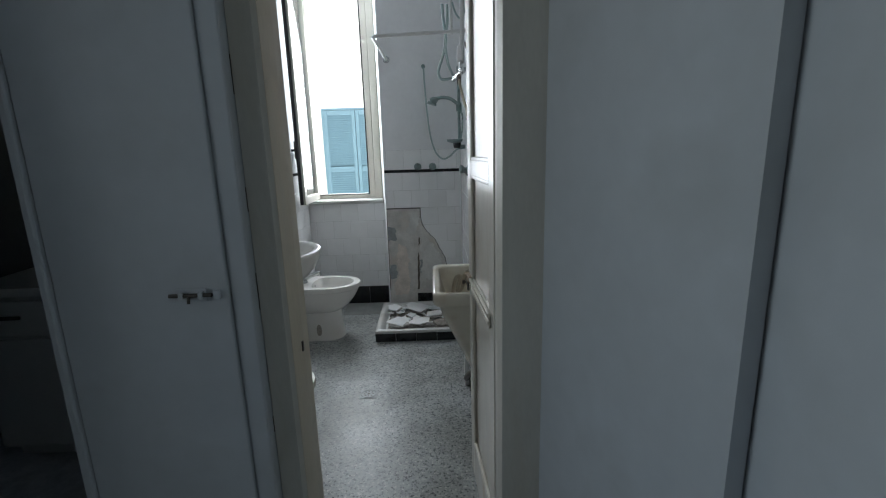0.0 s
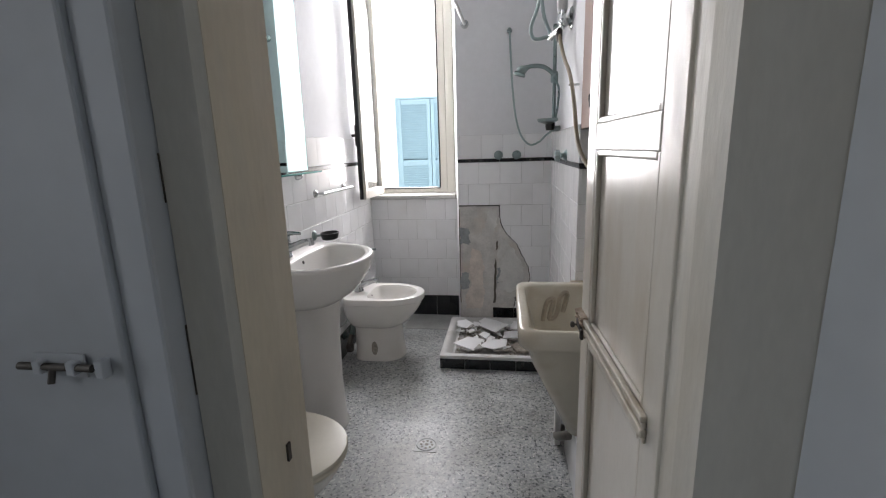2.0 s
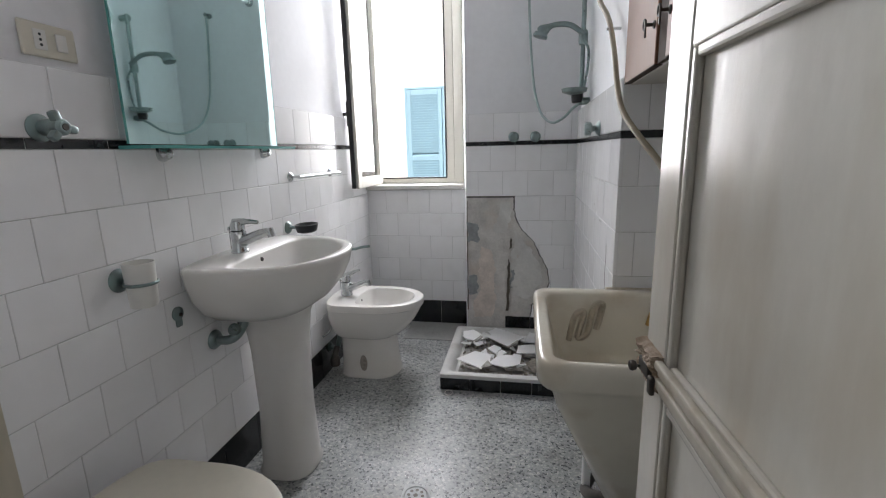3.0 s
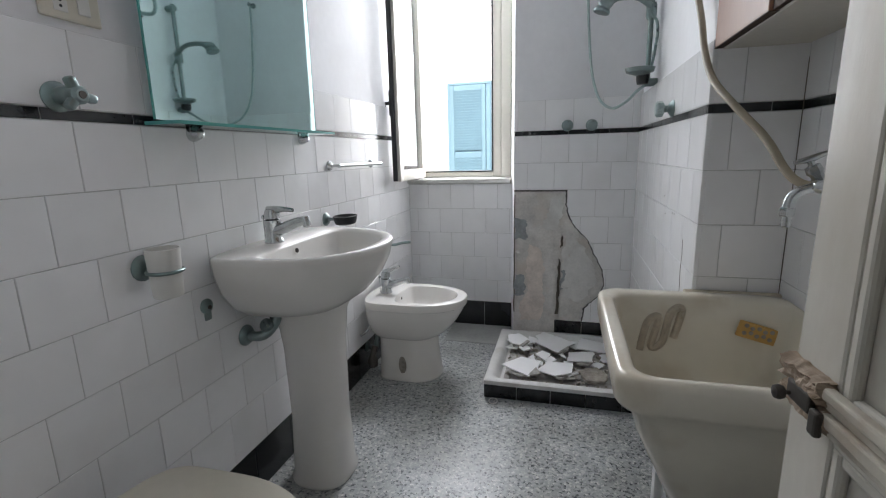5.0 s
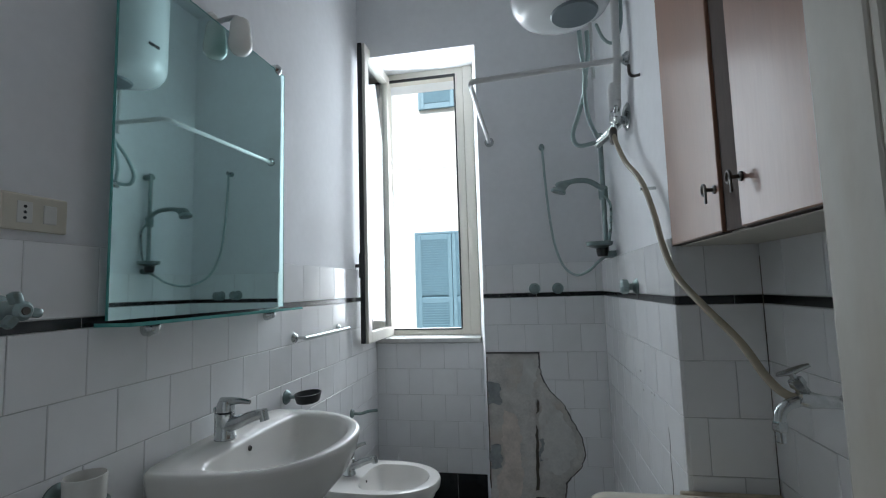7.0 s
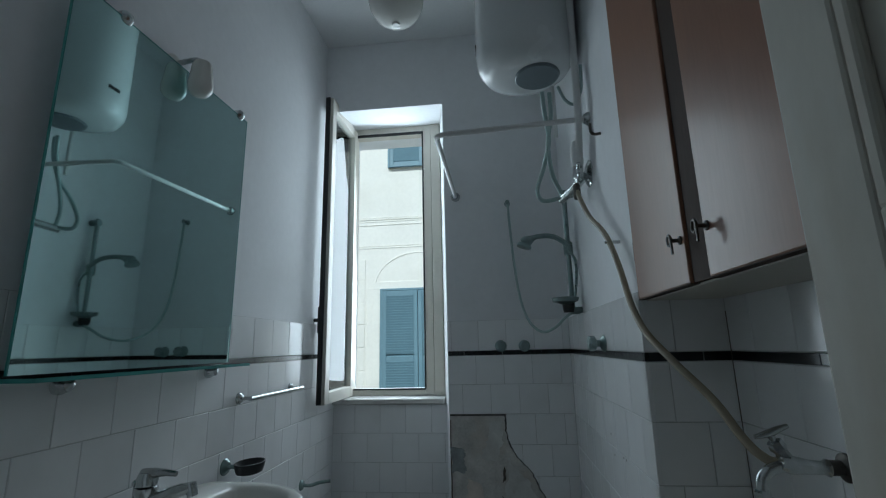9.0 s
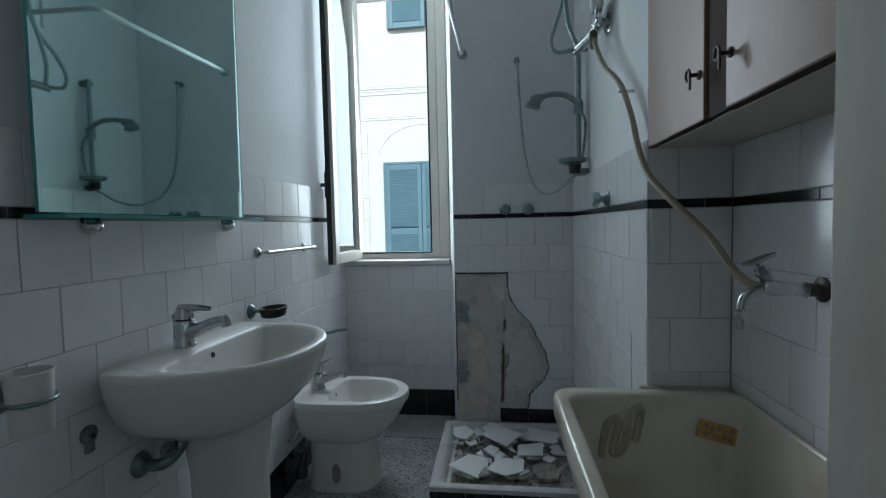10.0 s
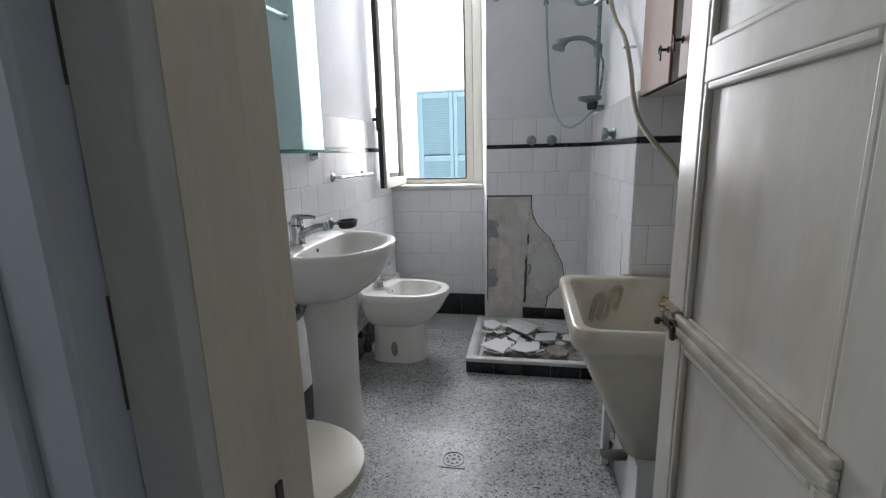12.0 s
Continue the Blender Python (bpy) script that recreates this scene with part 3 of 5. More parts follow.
for z in (0.3, 1.08, 1.8):
    lathe_part("hinge", [(0.006, -0.04), (0.006, 0.04)], IRON, leaf, Matrix.Translation((-0.002, -LT - 0.004, z)), "dark butt hinge", 10)

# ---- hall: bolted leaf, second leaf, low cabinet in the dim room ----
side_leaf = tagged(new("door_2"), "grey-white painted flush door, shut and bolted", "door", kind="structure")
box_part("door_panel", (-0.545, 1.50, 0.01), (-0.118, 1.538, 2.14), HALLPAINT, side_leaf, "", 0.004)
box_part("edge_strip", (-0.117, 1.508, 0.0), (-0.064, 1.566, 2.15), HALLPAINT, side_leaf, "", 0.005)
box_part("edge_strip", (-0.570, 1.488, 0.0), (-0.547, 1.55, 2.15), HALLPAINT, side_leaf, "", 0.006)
bolt = thing("door_bolt", (-0.20, 1.498, 1.042), "small painted-over iron barrel bolt on the shut door", "bolt")
box_part("bolt_plate", (-0.045, -0.003, -0.016), (0.03, 0.0, 0.016), HALLPAINT, bolt, "", 0.001)
tube_part("bolt_rod", [(-0.06, -0.008, 0), (0.045, -0.008, 0)], 0.005, IRON, bolt)
tube_part("bolt_knob", [(-0.012, -0.008, 0), (-0.012, -0.014, -0.02)], 0.004, IRON, bolt)
for x in (-0.03, 0.018):
    box_part("bolt_staple", (x - 0.006, -0.014, -0.009), (x + 0.006, 0.0005, 0.009), HALLPAINT, bolt, "", 0.002)
box_part("bolt_keeper", (0.052, -0.013, -0.012), (0.064, 0.001, 0.012), HALLPAINT, bolt, "", 0.002)
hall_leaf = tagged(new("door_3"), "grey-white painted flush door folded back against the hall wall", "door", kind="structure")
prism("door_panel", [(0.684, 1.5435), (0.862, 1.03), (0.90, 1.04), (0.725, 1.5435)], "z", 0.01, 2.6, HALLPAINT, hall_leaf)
cab = thing("low_cabinet", (-1.25, 2.35, 0), "pale low cabinet standing in the dim next room", "cabinet")
box_part("body", (-0.4, 0, 0.06), (0.36, 0.5, 0.80), WHITEPLASTIC, cab)
box_part("cabinet_top", (-0.42, -0.02, 0.801), (0.38, 0.52, 0.84), WHITEPLASTIC, cab)
for x in (-0.39, 0.0):
    d_ = box_part("cabinet_door", (x, -0.018, 0.08), (x + 0.35, -0.001, 0.60), WHITEPLASTIC, cab)
    dr_ = box_part("drawer_front", (x, -0.018, 0.62), (x + 0.35, -0.001, 0.78), WHITEPLASTIC, cab)
    box_part("handle", (x + 0.13, -0.032, 0.70), (x + 0.22, -0.019, 0.715), IRON, cab)
box_part("plinth", (-0.36, 0.03, 0), (0.32, 0.47, 0.059), WHITEPLASTIC, cab)

# ---- washbasin ----
def basin_ring(half, back, front, z, n=48, power=2.3, x0=0.0):
    """Outline round (0,0) with a straight back at x = back and a round front at x = front; half is its half width along y."""
    out = []
    for k in range(n):
        a = 2 * math.pi * k / n
        c, s = math.cos(a), math.sin(a)
        y = half * math.copysign(abs(s) ** (2 / power), s)
        if c >= 0:
            x = x0 + (front - x0) * abs(c) ** (2 / power)
        else:
            x = x0 + (back - x0) * abs(c) ** (2 / 7.0)
        out.append((x, y, z))
    return out


basin = thing("washbasin", (XL + 0.014, 2.915, 0), "white ceramic pedestal washbasin with chrome mixer tap", "washbasin")
R = []
for half, back, front, z, x0, pw in ((0.08, 0.05, 0.20, 0.632, 0.12, 2.2), (0.16, 0.0, 0.285, 0.648, 0.12, 2.2), (0.228, 0.0, 0.352, 0.692, 0.12, 2.2), (0.268, 0.0, 0.402, 0.748, 0.12, 2.2), (0.287, 0.0, 0.429, 0.803, 0.12, 2.2), (0.293, 0.0, 0.438, 0.838, 0.12, 2.2),
                                      (0.295, 0.0, 0.441, 0.850, 0.12, 2.2), (0.292, 0.001, 0.437, 0.857, 0.12, 2.2), (0.284, 0.004, 0.428, 0.8595, 0.12, 2.2)):
    R.append(basin_ring(half, back, front, z, x0=x0, power=pw))
for half, back, front, z, x0, pw in ((0.246, 0.125, 0.406, 0.856, 0.20, 2.2), (0.238, 0.131, 0.398, 0.845, 0.20, 2.2), (0.222, 0.142, 0.380, 0.81, 0.20, 2.2), (0.185, 0.16, 0.345, 0.765, 0.22, 2.2), (0.12, 0.185, 0.30, 0.735, 0.23, 2.1), (0.03, 0.215, 0.255, 0.725, 0.235, 2.0)):
    R.append(basin_ring(half, back, front, z, x0=x0, power=pw))
loft_part("bowl", R, CERAMIC, basin, sharp=60)
rings = []
for z, a, b in ((0.0, 0.098, 0.088), (0.012, 0.100, 0.09), (0.03, 0.090, 0.084), (0.25, 0.080, 0.078), (0.5, 0.082, 0.082), (0.62, 0.092, 0.092), (0.67, 0.115, 0.11)):
    rings.append([(0.165 + b * 1.2 * math.copysign(abs(math.cos(t)) ** 0.75, math.cos(t)), a * 1.1 * math.copysign(abs(math.sin(t)) ** 0.75, math.sin(t)), z) for t in [2 * math.pi * k / 36 for k in range(36)]])
loft_part("pedestal", rings, CERAMIC, basin, sharp=60)
lathe_part("overflow", [(0.008, 0), (0.008, 0.002), (0.006, 0.003), (0.0055, 0.001)], IRON, basin, Matrix.Translation((0.1385, -0.02, 0.83)) @ Matrix.Rotation(radians(80), 4, "Y"), "dark overflow hole", 14)
lathe_part("drain", [(0.024, 0), (0.024, 0.003), (0.018, 0.004)], CHROME, basin, Matrix.Translation((0.236, 0, 0.7255)), "chrome drain", 18)


def mixer_tap(name, loc, scale, parent, rise=0.0, rz=0):
    tap = thing(name, loc, rz=rz)
    tap.parent = parent
    tap.scale = (scale,) * 3
    lathe_part("tap_body", [(0.030, 0), (0.030, 0.005), (0.0275, 0.008), (0.024, 0.03), (0.0245, 0.055), (0.027, 0.064), (0.026, 0.074), (0.014, 0.080)], CHROME, tap, n=20)
    bm = bmesh.new()
    add_tube(bm, spline([(0.0, 0, 0.036), (0.04, 0, 0.048), (0.085, 0, 0.066), (0.122, 0, 0.074)], 6), [0.0225 - 0.0005 * i for i in range(19)], 14)
    part("spout", bm, CHROME, tap, smooth=True)
    lathe_part("aerator", [(0.0125, -0.018), (0.0135, 0.004), (0.013, 0.013), (0.006, 0.016)], CHROME, tap, Matrix.Translation((0.121, 0, 0.072)) @ Matrix.Rotation(radians(-16), 4, "Y"), n=14)
    bm = bmesh.new()
    add_lathe(bm, [(0.024, 0.079), (0.025, 0.094), (0.020, 0.108), (0.006, 0.113)], n=20)
    add_tube(bm, [(-0.012, 0, 0.104), (0.02, 0, 0.108 + rise * 0.25), (0.05, 0, 0.109 + rise * 0.65), (0.078, 0, 0.106 + rise)], [0.015, 0.012, 0.0085, 0.0065], 12)
    part("lever", bm, CHROME, tap, smooth=True)
    lathe_part("pop_up_rod", [(0.002, 0.0), (0.002, 0.075), (0.006, 0.078), (0.006, 0.086), (0.001, 0.09)], CHROME, tap, Matrix.Translation((-0.034, 0, 0)), n=8)
    return tap


basin.scale = (1, 1, 0.986)
mixer_tap("mixer_tap", (0.066, -0.03, 0.858), 1.0, basin)

# pipes and fixings below the basin
trap = thing("basin_pipes", (XL + 0.014, 2.78, 0.56), "tarnished chrome waste pipe and stop valve below the basin", "pipe")
lathe_part("wall_rose", [(0.034, 0), (0.034, 0.004), (0.024, 0.016), (0.018, 0.018)], TEALCHROME, trap, Matrix.Rotation(radians(90), 4, "Y"), n=20)
tube_part("waste_pipe", [(0.0, 0, 0), (0.05, 0, 0), (0.075, 0.015, 0.012), (0.09, 0.035, 0.04), (0.10, 0.045, 0.075)], 0.016, TEALCHROME, trap, smooth_path=True)
lathe_part("valve_body", [(0.016, -0.02), (0.021, -0.012), (0.021, 0.02), (0.014, 0.028)], TEALCHROME, trap, Matrix.Translation((0.075, 0.02, 0.03)) @ Matrix.Rotation(radians(60), 4, "X"), n=12)
tube_part("supply_hose", [(0.085, 0.04, 0.05), (0.09, 0.05, 0.10), (0.10, 0.09, 0.12)], 0.006, CHROME, trap, smooth_path=True)
tube_part("supply_hose", [(0.08, 0.03, 0.05), (0.085, 0.028, 0.09), (0.10, 0.06, 0.13)], 0.006, CHROME, trap, smooth_path=True)
fix = thing("basin_bracket", (XL + 0.012, 2.636, 0.70), "small grey wall bracket beside the basin", "bracket")
bm = bmesh.new()
add_lathe(bm, [(0.022, 0), (0.022, 0.006), (0.012, 0.012)], Matrix.Translation((0, 0, 0.006)) @ Matrix.Rotation(radians(90), 4, "Y"), 14)
add_box(bm, (0.0, -0.012, -0.036), (0.008, 0.012, 0.0), 0.004, 2)
part("bracket_plate", bm, TEALCHROME, fix, smooth=True)
lathe_part("screw", [(0.006, 0), (0.006, 0.003), (0.002, 0.004)], IRON, fix, Matrix.Translation((0.0125, 0, 0.004)) @ Matrix.Rotation(radians(90), 4, "Y"), "dark screw", 10)

# ---- bidet ----
bidet = thing("bidet", (XL + 0.03, 3.715, 0), "white ceramic bidet with small chrome mixer tap", "bidet")
R = []
B = 0.05
for half, back, front, z in ((0.124, 0.05, 0.372, 0.0), (0.126, 0.048, 0.375, 0.008), (0.121, 0.052, 0.370, 0.02), (0.114, 0.055, 0.358, 0.10), (0.111, 0.055, 0.350, 0.212), (0.1105, 0.055, 0.349, 0.216),
                             (0.117, 0.045, 0.357, 0.219), (0.133, 0.03, 0.385, 0.233), (0.150, 0.012, 0.42, 0.262), (0.166, 0.004, 0.455, 0.305), (0.177, 0.0, 0.485, 0.355), (0.181, 0.0, 0.495, 0.382), (0.1855, 0.0, 0.505, 0.386), (0.187, 0.0, 0.509, 0.41), (0.184, 0.003, 0.504, 0.421), (0.176, 0.01, 0.494, 0.4235)):
    R.append(basin_ring(half, back, front, z, x0=0.24, power=2.15))
for half, back, front, z in ((0.143, 0.155, 0.458, 0.42), (0.136, 0.162, 0.45, 0.408), (0.125, 0.172, 0.435, 0.37), (0.09, 0.20, 0.39, 0.325), (0.03, 0.27, 0.32, 0.31)):
    R.append(basin_ring(half, back, front, z, x0=0.29, power=2.1))
loft_part("bowl", R, CERAMIC, bidet, sharp=38)
bm = bmesh.new()
add_lathe(bm, [(0.018, -0.003), (0.020, 0.002), (0.015, 0.003)], Matrix.Translation((0.20, -0.1165, 0.085)) @ Matrix.Rotation(radians(90), 4, "X") @ Matrix.Diagonal((1, 2.3, 1, 1)), 18)
part("fixing_hole", bm, RUBBLE, bidet, "worn fixing hole plug", smooth=True)
lathe_part("overflow", [(0.006, 0), (0.006, 0.002), (0.004, 0.003)], IRON, bidet, Matrix.Translation((0.166, 0, 0.395)) @ Matrix.Rotation(radians(75), 4, "Y"), n=12)
mixer_tap("mixer_tap", (0.085, 0.0, 0.4225), 1.0, bidet, 0.035)
pipes = thing("bidet_pipes", (XL + 0.014, 3.66, 0.14), "dull metal waste and supply pipes behind the bidet", "pipe")
lathe_part("wall_rose", [(0.028, 0), (0.028, 0.004), (0.016, 0.014)], TEALCHROME, pipes, Matrix.Rotation(radians(90), 4, "Y"), n=16)
tube_part("waste_pipe", [(0, 0, 0), (0.045, -0.005, 0), (0.06, -0.01, 0.03), (0.075, 0.0, 0.12)], 0.014, TEALCHROME, pipes, smooth_path=True)
tube_part("waste_pipe", [(0.04, -0.06, -0.06), (0.05, -0.055, -0.03), (0.06, -0.03, 0.02)], 0.016, IRON, pipes, smooth_path=True)
lathe_part("trap_cup", [(0.02, -0.085), (0.026, -0.08), (0.026, -0.04), (0.018, -0.03)], IRON, pipes, Matrix.Translation((0.05, -0.05, 0.0)), n=14)
tube_part("supply_hose", [(0.015, -0.1, 0.10), (0.05, -0.09, 0.13), (0.07, -0.04, 0.20)], 0.006, CHROME, pipes, smooth_path=True)

# ---- toilet ----
toilet = thing("toilet", (XL + 0.016, 2.165, 0), "white ceramic toilet with its cream plastic lid down", "toilet")
R = []
for half, back, front, z in ((0.11, 0.12, 0.40, 0.0), (0.105, 0.12, 0.39, 0.02), (0.10, 0.12, 0.38, 0.15), (0.12, 0.10, 0.42, 0.24), (0.16, 0.08, 0.51, 0.33), (0.178, 0.06, 0.545, 0.38), (0.18, 0.06, 0.548, 0.395), (0.17, 0.07, 0.535, 0.40)):
    R.append(basin_ring(half, back, front, z, x0=0.30, power=2.15))
loft_part("bowl", R, CERAMIC, toilet, sharp=60)
loft_part("seat", [basin_ring(h_, b_, f_, z_, x0=0.31, power=2.1) for h_, b_, f_, z_ in ((0.183, 0.105, 0.553, 0.401), (0.188, 0.10, 0.56, 0.407), (0.188, 0.10, 0.56, 0.414), (0.183, 0.105, 0.553, 0.420))], IVORY, toilet, "cream plastic seat")
loft_part("lid", [basin_ring(h_, b_, f_, z_, x0=0.31, power=2.1) for h_, b_, f_, z_ in ((0.184, 0.10, 0.554, 0.4215), (0.189, 0.095, 0.562, 0.426), (0.187, 0.095, 0.560, 0.434), (0.172, 0.11, 0.54, 0.440), (0.08, 0.2, 0.42, 0.4435))], IVORY, toilet, "cream plastic lid")
tube_part("flush_pipe", [(0.0, 0, 0.33), (0.05, 0, 0.33), (0.14, 0, 0.31)], 0.02, WHITEPLASTIC, toilet, smooth_path=True)

# ---- laundry sink ----
def rrect(x0, x1, y0, y1, r, z, n=6):
    out = []
    for cx, cy, a0 in ((x1 - r, y1 - r, 0), (x0 + r, y1 - r, 90), (x0 + r, y0 + r, 180), (x1 - r, y0 + r, 270)):
        for k in range(n + 1):
            a = radians(a0 + 90 * k / n)
            out.append((cx + r * math.cos(a), cy + r * math.sin(a), z))
    return out


tub = thing("laundry_sink", (0, 0, 0), "deep yellowed cream ceramic laundry sink with washboard relief", "laundry sink")
TX0, TX1, TY0, TY1, TZ = 0.388, XR - 0.012, 2.385, 2.955, 0.728
R = [rrect(TX0 + a, TX1 - b, TY0 + c, TY1 - d, r, z) for a, b, c, d, r, z in (
    (0.20, 0.02, 0.19, 0.06, 0.05, 0.24), (0.185, 0.005, 0.17, 0.05, 0.05, 0.255), (0.10, 0.004, 0.07, 0.03, 0.05, 0.47), (0.045, 0.004, 0.022, 0.022, 0.05, 0.60), (0.030, 0.004, 0.016, 0.018, 0.05, 0.652),
    (0.006, 0.001, 0.004, 0.004, 0.05, 0.664), (0.0, 0.0, 0.0, 0.0, 0.05, 0.674), (0.0, 0.0, 0.0, 0.0, 0.05, 0.712), (0.004, 0.003, 0.004, 0.004, 0.048, 0.724), (0.012, 0.008, 0.012, 0.012, 0.045, 0.728),
    (0.030, 0.012, 0.026, 0.05, 0.045, 0.727), (0.038, 0.016, 0.034, 0.058, 0.043, 0.718), (0.048, 0.022, 0.045, 0.068, 0.04, 0.66), (0.085, 0.030, 0.085, 0.082, 0.04, 0.54), (0.12, 0.045, 0.115, 0.10, 0.04, 0.465), (0.15, 0.075, 0.145, 0.13, 0.03, 0.455))]
loft_part("bowl", R, TUBCER, tub, sharp=65)
box_part("back_ledge", (TX0 + 0.23, TY1 + 0.001, 0.66), (TX1, YP - 0.014, 0.727), LEDGEDIRT, tub, "grimy cream rear ledge", 0.004)
# washboard relief: one winding ridge on the far inner side
def tub_far(u, w):
    """A place on the far inner side: u along x from the left, w down from the rim."""
    t = w / 0.18
    return Vector((TX0 + 0.048 + 0.047 * t + u, TY1 - 0.068 - 0.017 * t - 0.003, 0.66 - 0.18 * t))
path = []
for k in range(4):
    # slanting strokes, joined by turns at alternating ends
    u, w = 0.056 + 0.031 * k, 0.044 - 0.013 * k
    ends = [(u - 0.014, w + 0.040), (u + 0.024, w - 0.038)]
    path += [tub_far(*e) for e in (ends if k % 2 == 0 else ends[::-1])]
bm = bmesh.new()
add_tube(bm, [p + Vector((0, 0.004, 0)) for p in spline(path, 6)], 0.0105, 8)
part("washboard_relief", bm, TUBSTAIN, tub, "winding raised relief, stained", smooth=True)
bm = bmesh.new()
rim = []
for k in range(40):
    a = 2 * math.pi * k / 40
    r = 1 + 0.35 * noise.noise((math.cos(a) * 1.7, math.sin(a) * 1.7, 5.0))
    rim.append(bm.verts.new((0.60 + 0.095 * r * math.cos(a), 2.72 + 0.13 * r * math.sin(a), 0.4585)))
bm.faces.new(rim)
bmesh.ops.extrude_face_region(bm, geom=bm.faces[:])
for v in rim:
    v.co.z = 0.4535
part("dried_grime", bm, GRIME_SHADE, tub, "dark dried grime in the bottom")
box_part("support", (0.60, 2.52, 0.0), (0.70, 2.84, 0.252), TILE, tub, "white tiled foot", 0.004)
box_part("support", (0.56, 2.86, 0.0), (0.585, 2.90, 0.30), WHITEPIPE, tub, "white painted leg", 0.004)
tube_part("drain_pipe", [(0.66, 2.6, 0.25), (0.58, 2.7, 0.16), (0.57, 2.86, 0.05), (0.60, 2.95, 0.03)], 0.018, IRON, tub, smooth_path=True)
pad = thing("sponge", tub_far(0.335, 0.012) + Vector((0, 0.002, -0.002)), "flat ochre sponge with round holes stuck in the sink", "sponge")
pad.rotation_euler = (radians(-4), radians(15), 0)
bm = bmesh.new()
add_box(bm, (-0.045, -0.012, -0.021), (0.045, 0.0, 0.021), 0.003, 2)
part("pad", bm, SPONGE, pad, smooth=True)
for i in range(10):
    lathe_part("hole", [(0.0055, 0), (0.0055, 0.0015)], RUBBLE, pad, Matrix.Translation((-0.030 + 0.015 * (i % 5), -0.0125, -0.008 + 0.016 * (i // 5) + 0.004 * (i % 2))) @ Matrix.Rotation(radians(90), 4, "X"), n=8)

# ---- shower tray with broken tiles ----
tray = thing("shower_tray", (0, 0, 0), "white shower tray on a black tiled kerb, full of broken tiles", "shower tray")
TRX, TRY = -0.05, 3.53
R = [rrect(TRX + a, XP - 0.012 - b, TRY + a, YS - 0.012 - b, r, z) for a, b, r, z in ((0.012, 0.0, 0.01, 0.0), (0.012, 0.0, 0.01, 0.064), (0.0, 0.0, 0.012, 0.066), (0.0, 0.0, 0.012, 0.084), (0.006, 0.004, 0.012, 0.089), (0.03, 0.02, 0.02, 0.089), (0.045, 0.03, 0.03, 0.078), (0.062, 0.05, 0.04, 0.046), (0.10, 0.09, 0.05, 0.042))]
loft_part("basin", R, mat("dusty_white_enamel", (0.62, 0.615, 0.60), 0.45, var=0.1, scale=9, dirt=(0.40, 0.38, 0.34), dirt_amt=0.8, dirt_scale=7), tray, sharp=50)
loft_part("dust_layer", [rrect(TRX + 0.075, XP - 0.075, TRY + 0.075, YS - 0.075, 0.05, 0.0435), rrect(TRX + 0.085, XP - 0.085, TRY + 0.085, YS - 0.085, 0.05, 0.0475)], mat("grey_mortar_dust", (0.37, 0.355, 0.335), 0.95, var=0.4, scale=26, fine=120, bump=0.9, bump_scale=70), tray, "grey-brown mortar dust")
x = TRX + 0.002
while x < XP - 0.05:
    box_part("kerb_tile", (x, TRY + 0.0015, 0.001), (min(x + 0.148, XP - 0.02), TRY + 0.0105, 0.0635), BLACK, tray, bevel=0.0015, seg=1)
    x += 0.151
y = TRY + 0.012
while y < YS - 0.1:
    box_part("kerb_tile", (TRX + 0.0015, y, 0.001), (TRX + 0.0105, min(y + 0.148, YS - 0.02), 0.0635), BLACK, tray, bevel=0.0015, seg=1)
    y += 0.151


def shard(cx, cy, z, size, rz, tilt, sides, material=TILE, thick=0.007, kind_name="broken_tile", rough_edge=0.0, lo=0.72, hi=1.15):
    """A broken plate: a few straight edges, some of them splintered, with a chipped upper rim."""
    rnd = random.Random(int(cx * 1000) * 7 + int(cy * 1000) + sides)
    corners = []
    for k in range(sides):
        a = 2 * math.pi * (k + rnd.uniform(-0.2, 0.2)) / sides
        r = size * rnd.uniform(lo, hi)
        corners.append((r * math.cos(a), r * math.sin(a)))
    pts = []
    for k in range(sides):
        (x0, y0), (x1, y1) = corners[k], corners[(k + 1) % sides]
        pts.append((x0, y0))
        if rough_edge and k % 2:
            for q in (0.25, 0.5, 0.75):
                d = rnd.uniform(-rough_edge, rough_edge) * size
                pts.append((x0 + (x1 - x0) * q + d, y0 + (y1 - y0) * q + d * rnd.uniform(-1, 1)))
    bm = bmesh.new()
    rings = [[bm.verts.new((x * f, y * f, h)) for x, y in pts] for f, h in ((0.97, 0.0), (1.0, thick * 0.75), (0.985, thick))]
    for p0, p1 in zip(rings, rings[1:]):
        for k in range(len(pts)):
            j = (k + 1) % len(pts)
            bm.faces.new((p0[k], p0[j], p1[j], p1[k]))
    bm.faces.new(rings[0][::-1])
    bm.faces.new(rings[-1])
    ob = part(kind_name, bm, material)
    ob.location, ob.rotation_euler = (cx, cy, z), (radians(tilt), radians(tilt * 0.6), radians(rz))
    return tagged(ob, "broken piece of white wall tile lying in the shower tray", "tile piece", "broken tiles in the shower tray")


TILEBACK = mat("grey_tile_back", (0.36, 0.345, 0.32), 0.95, var=0.3, scale=30, bump=0.6, bump_scale=60)
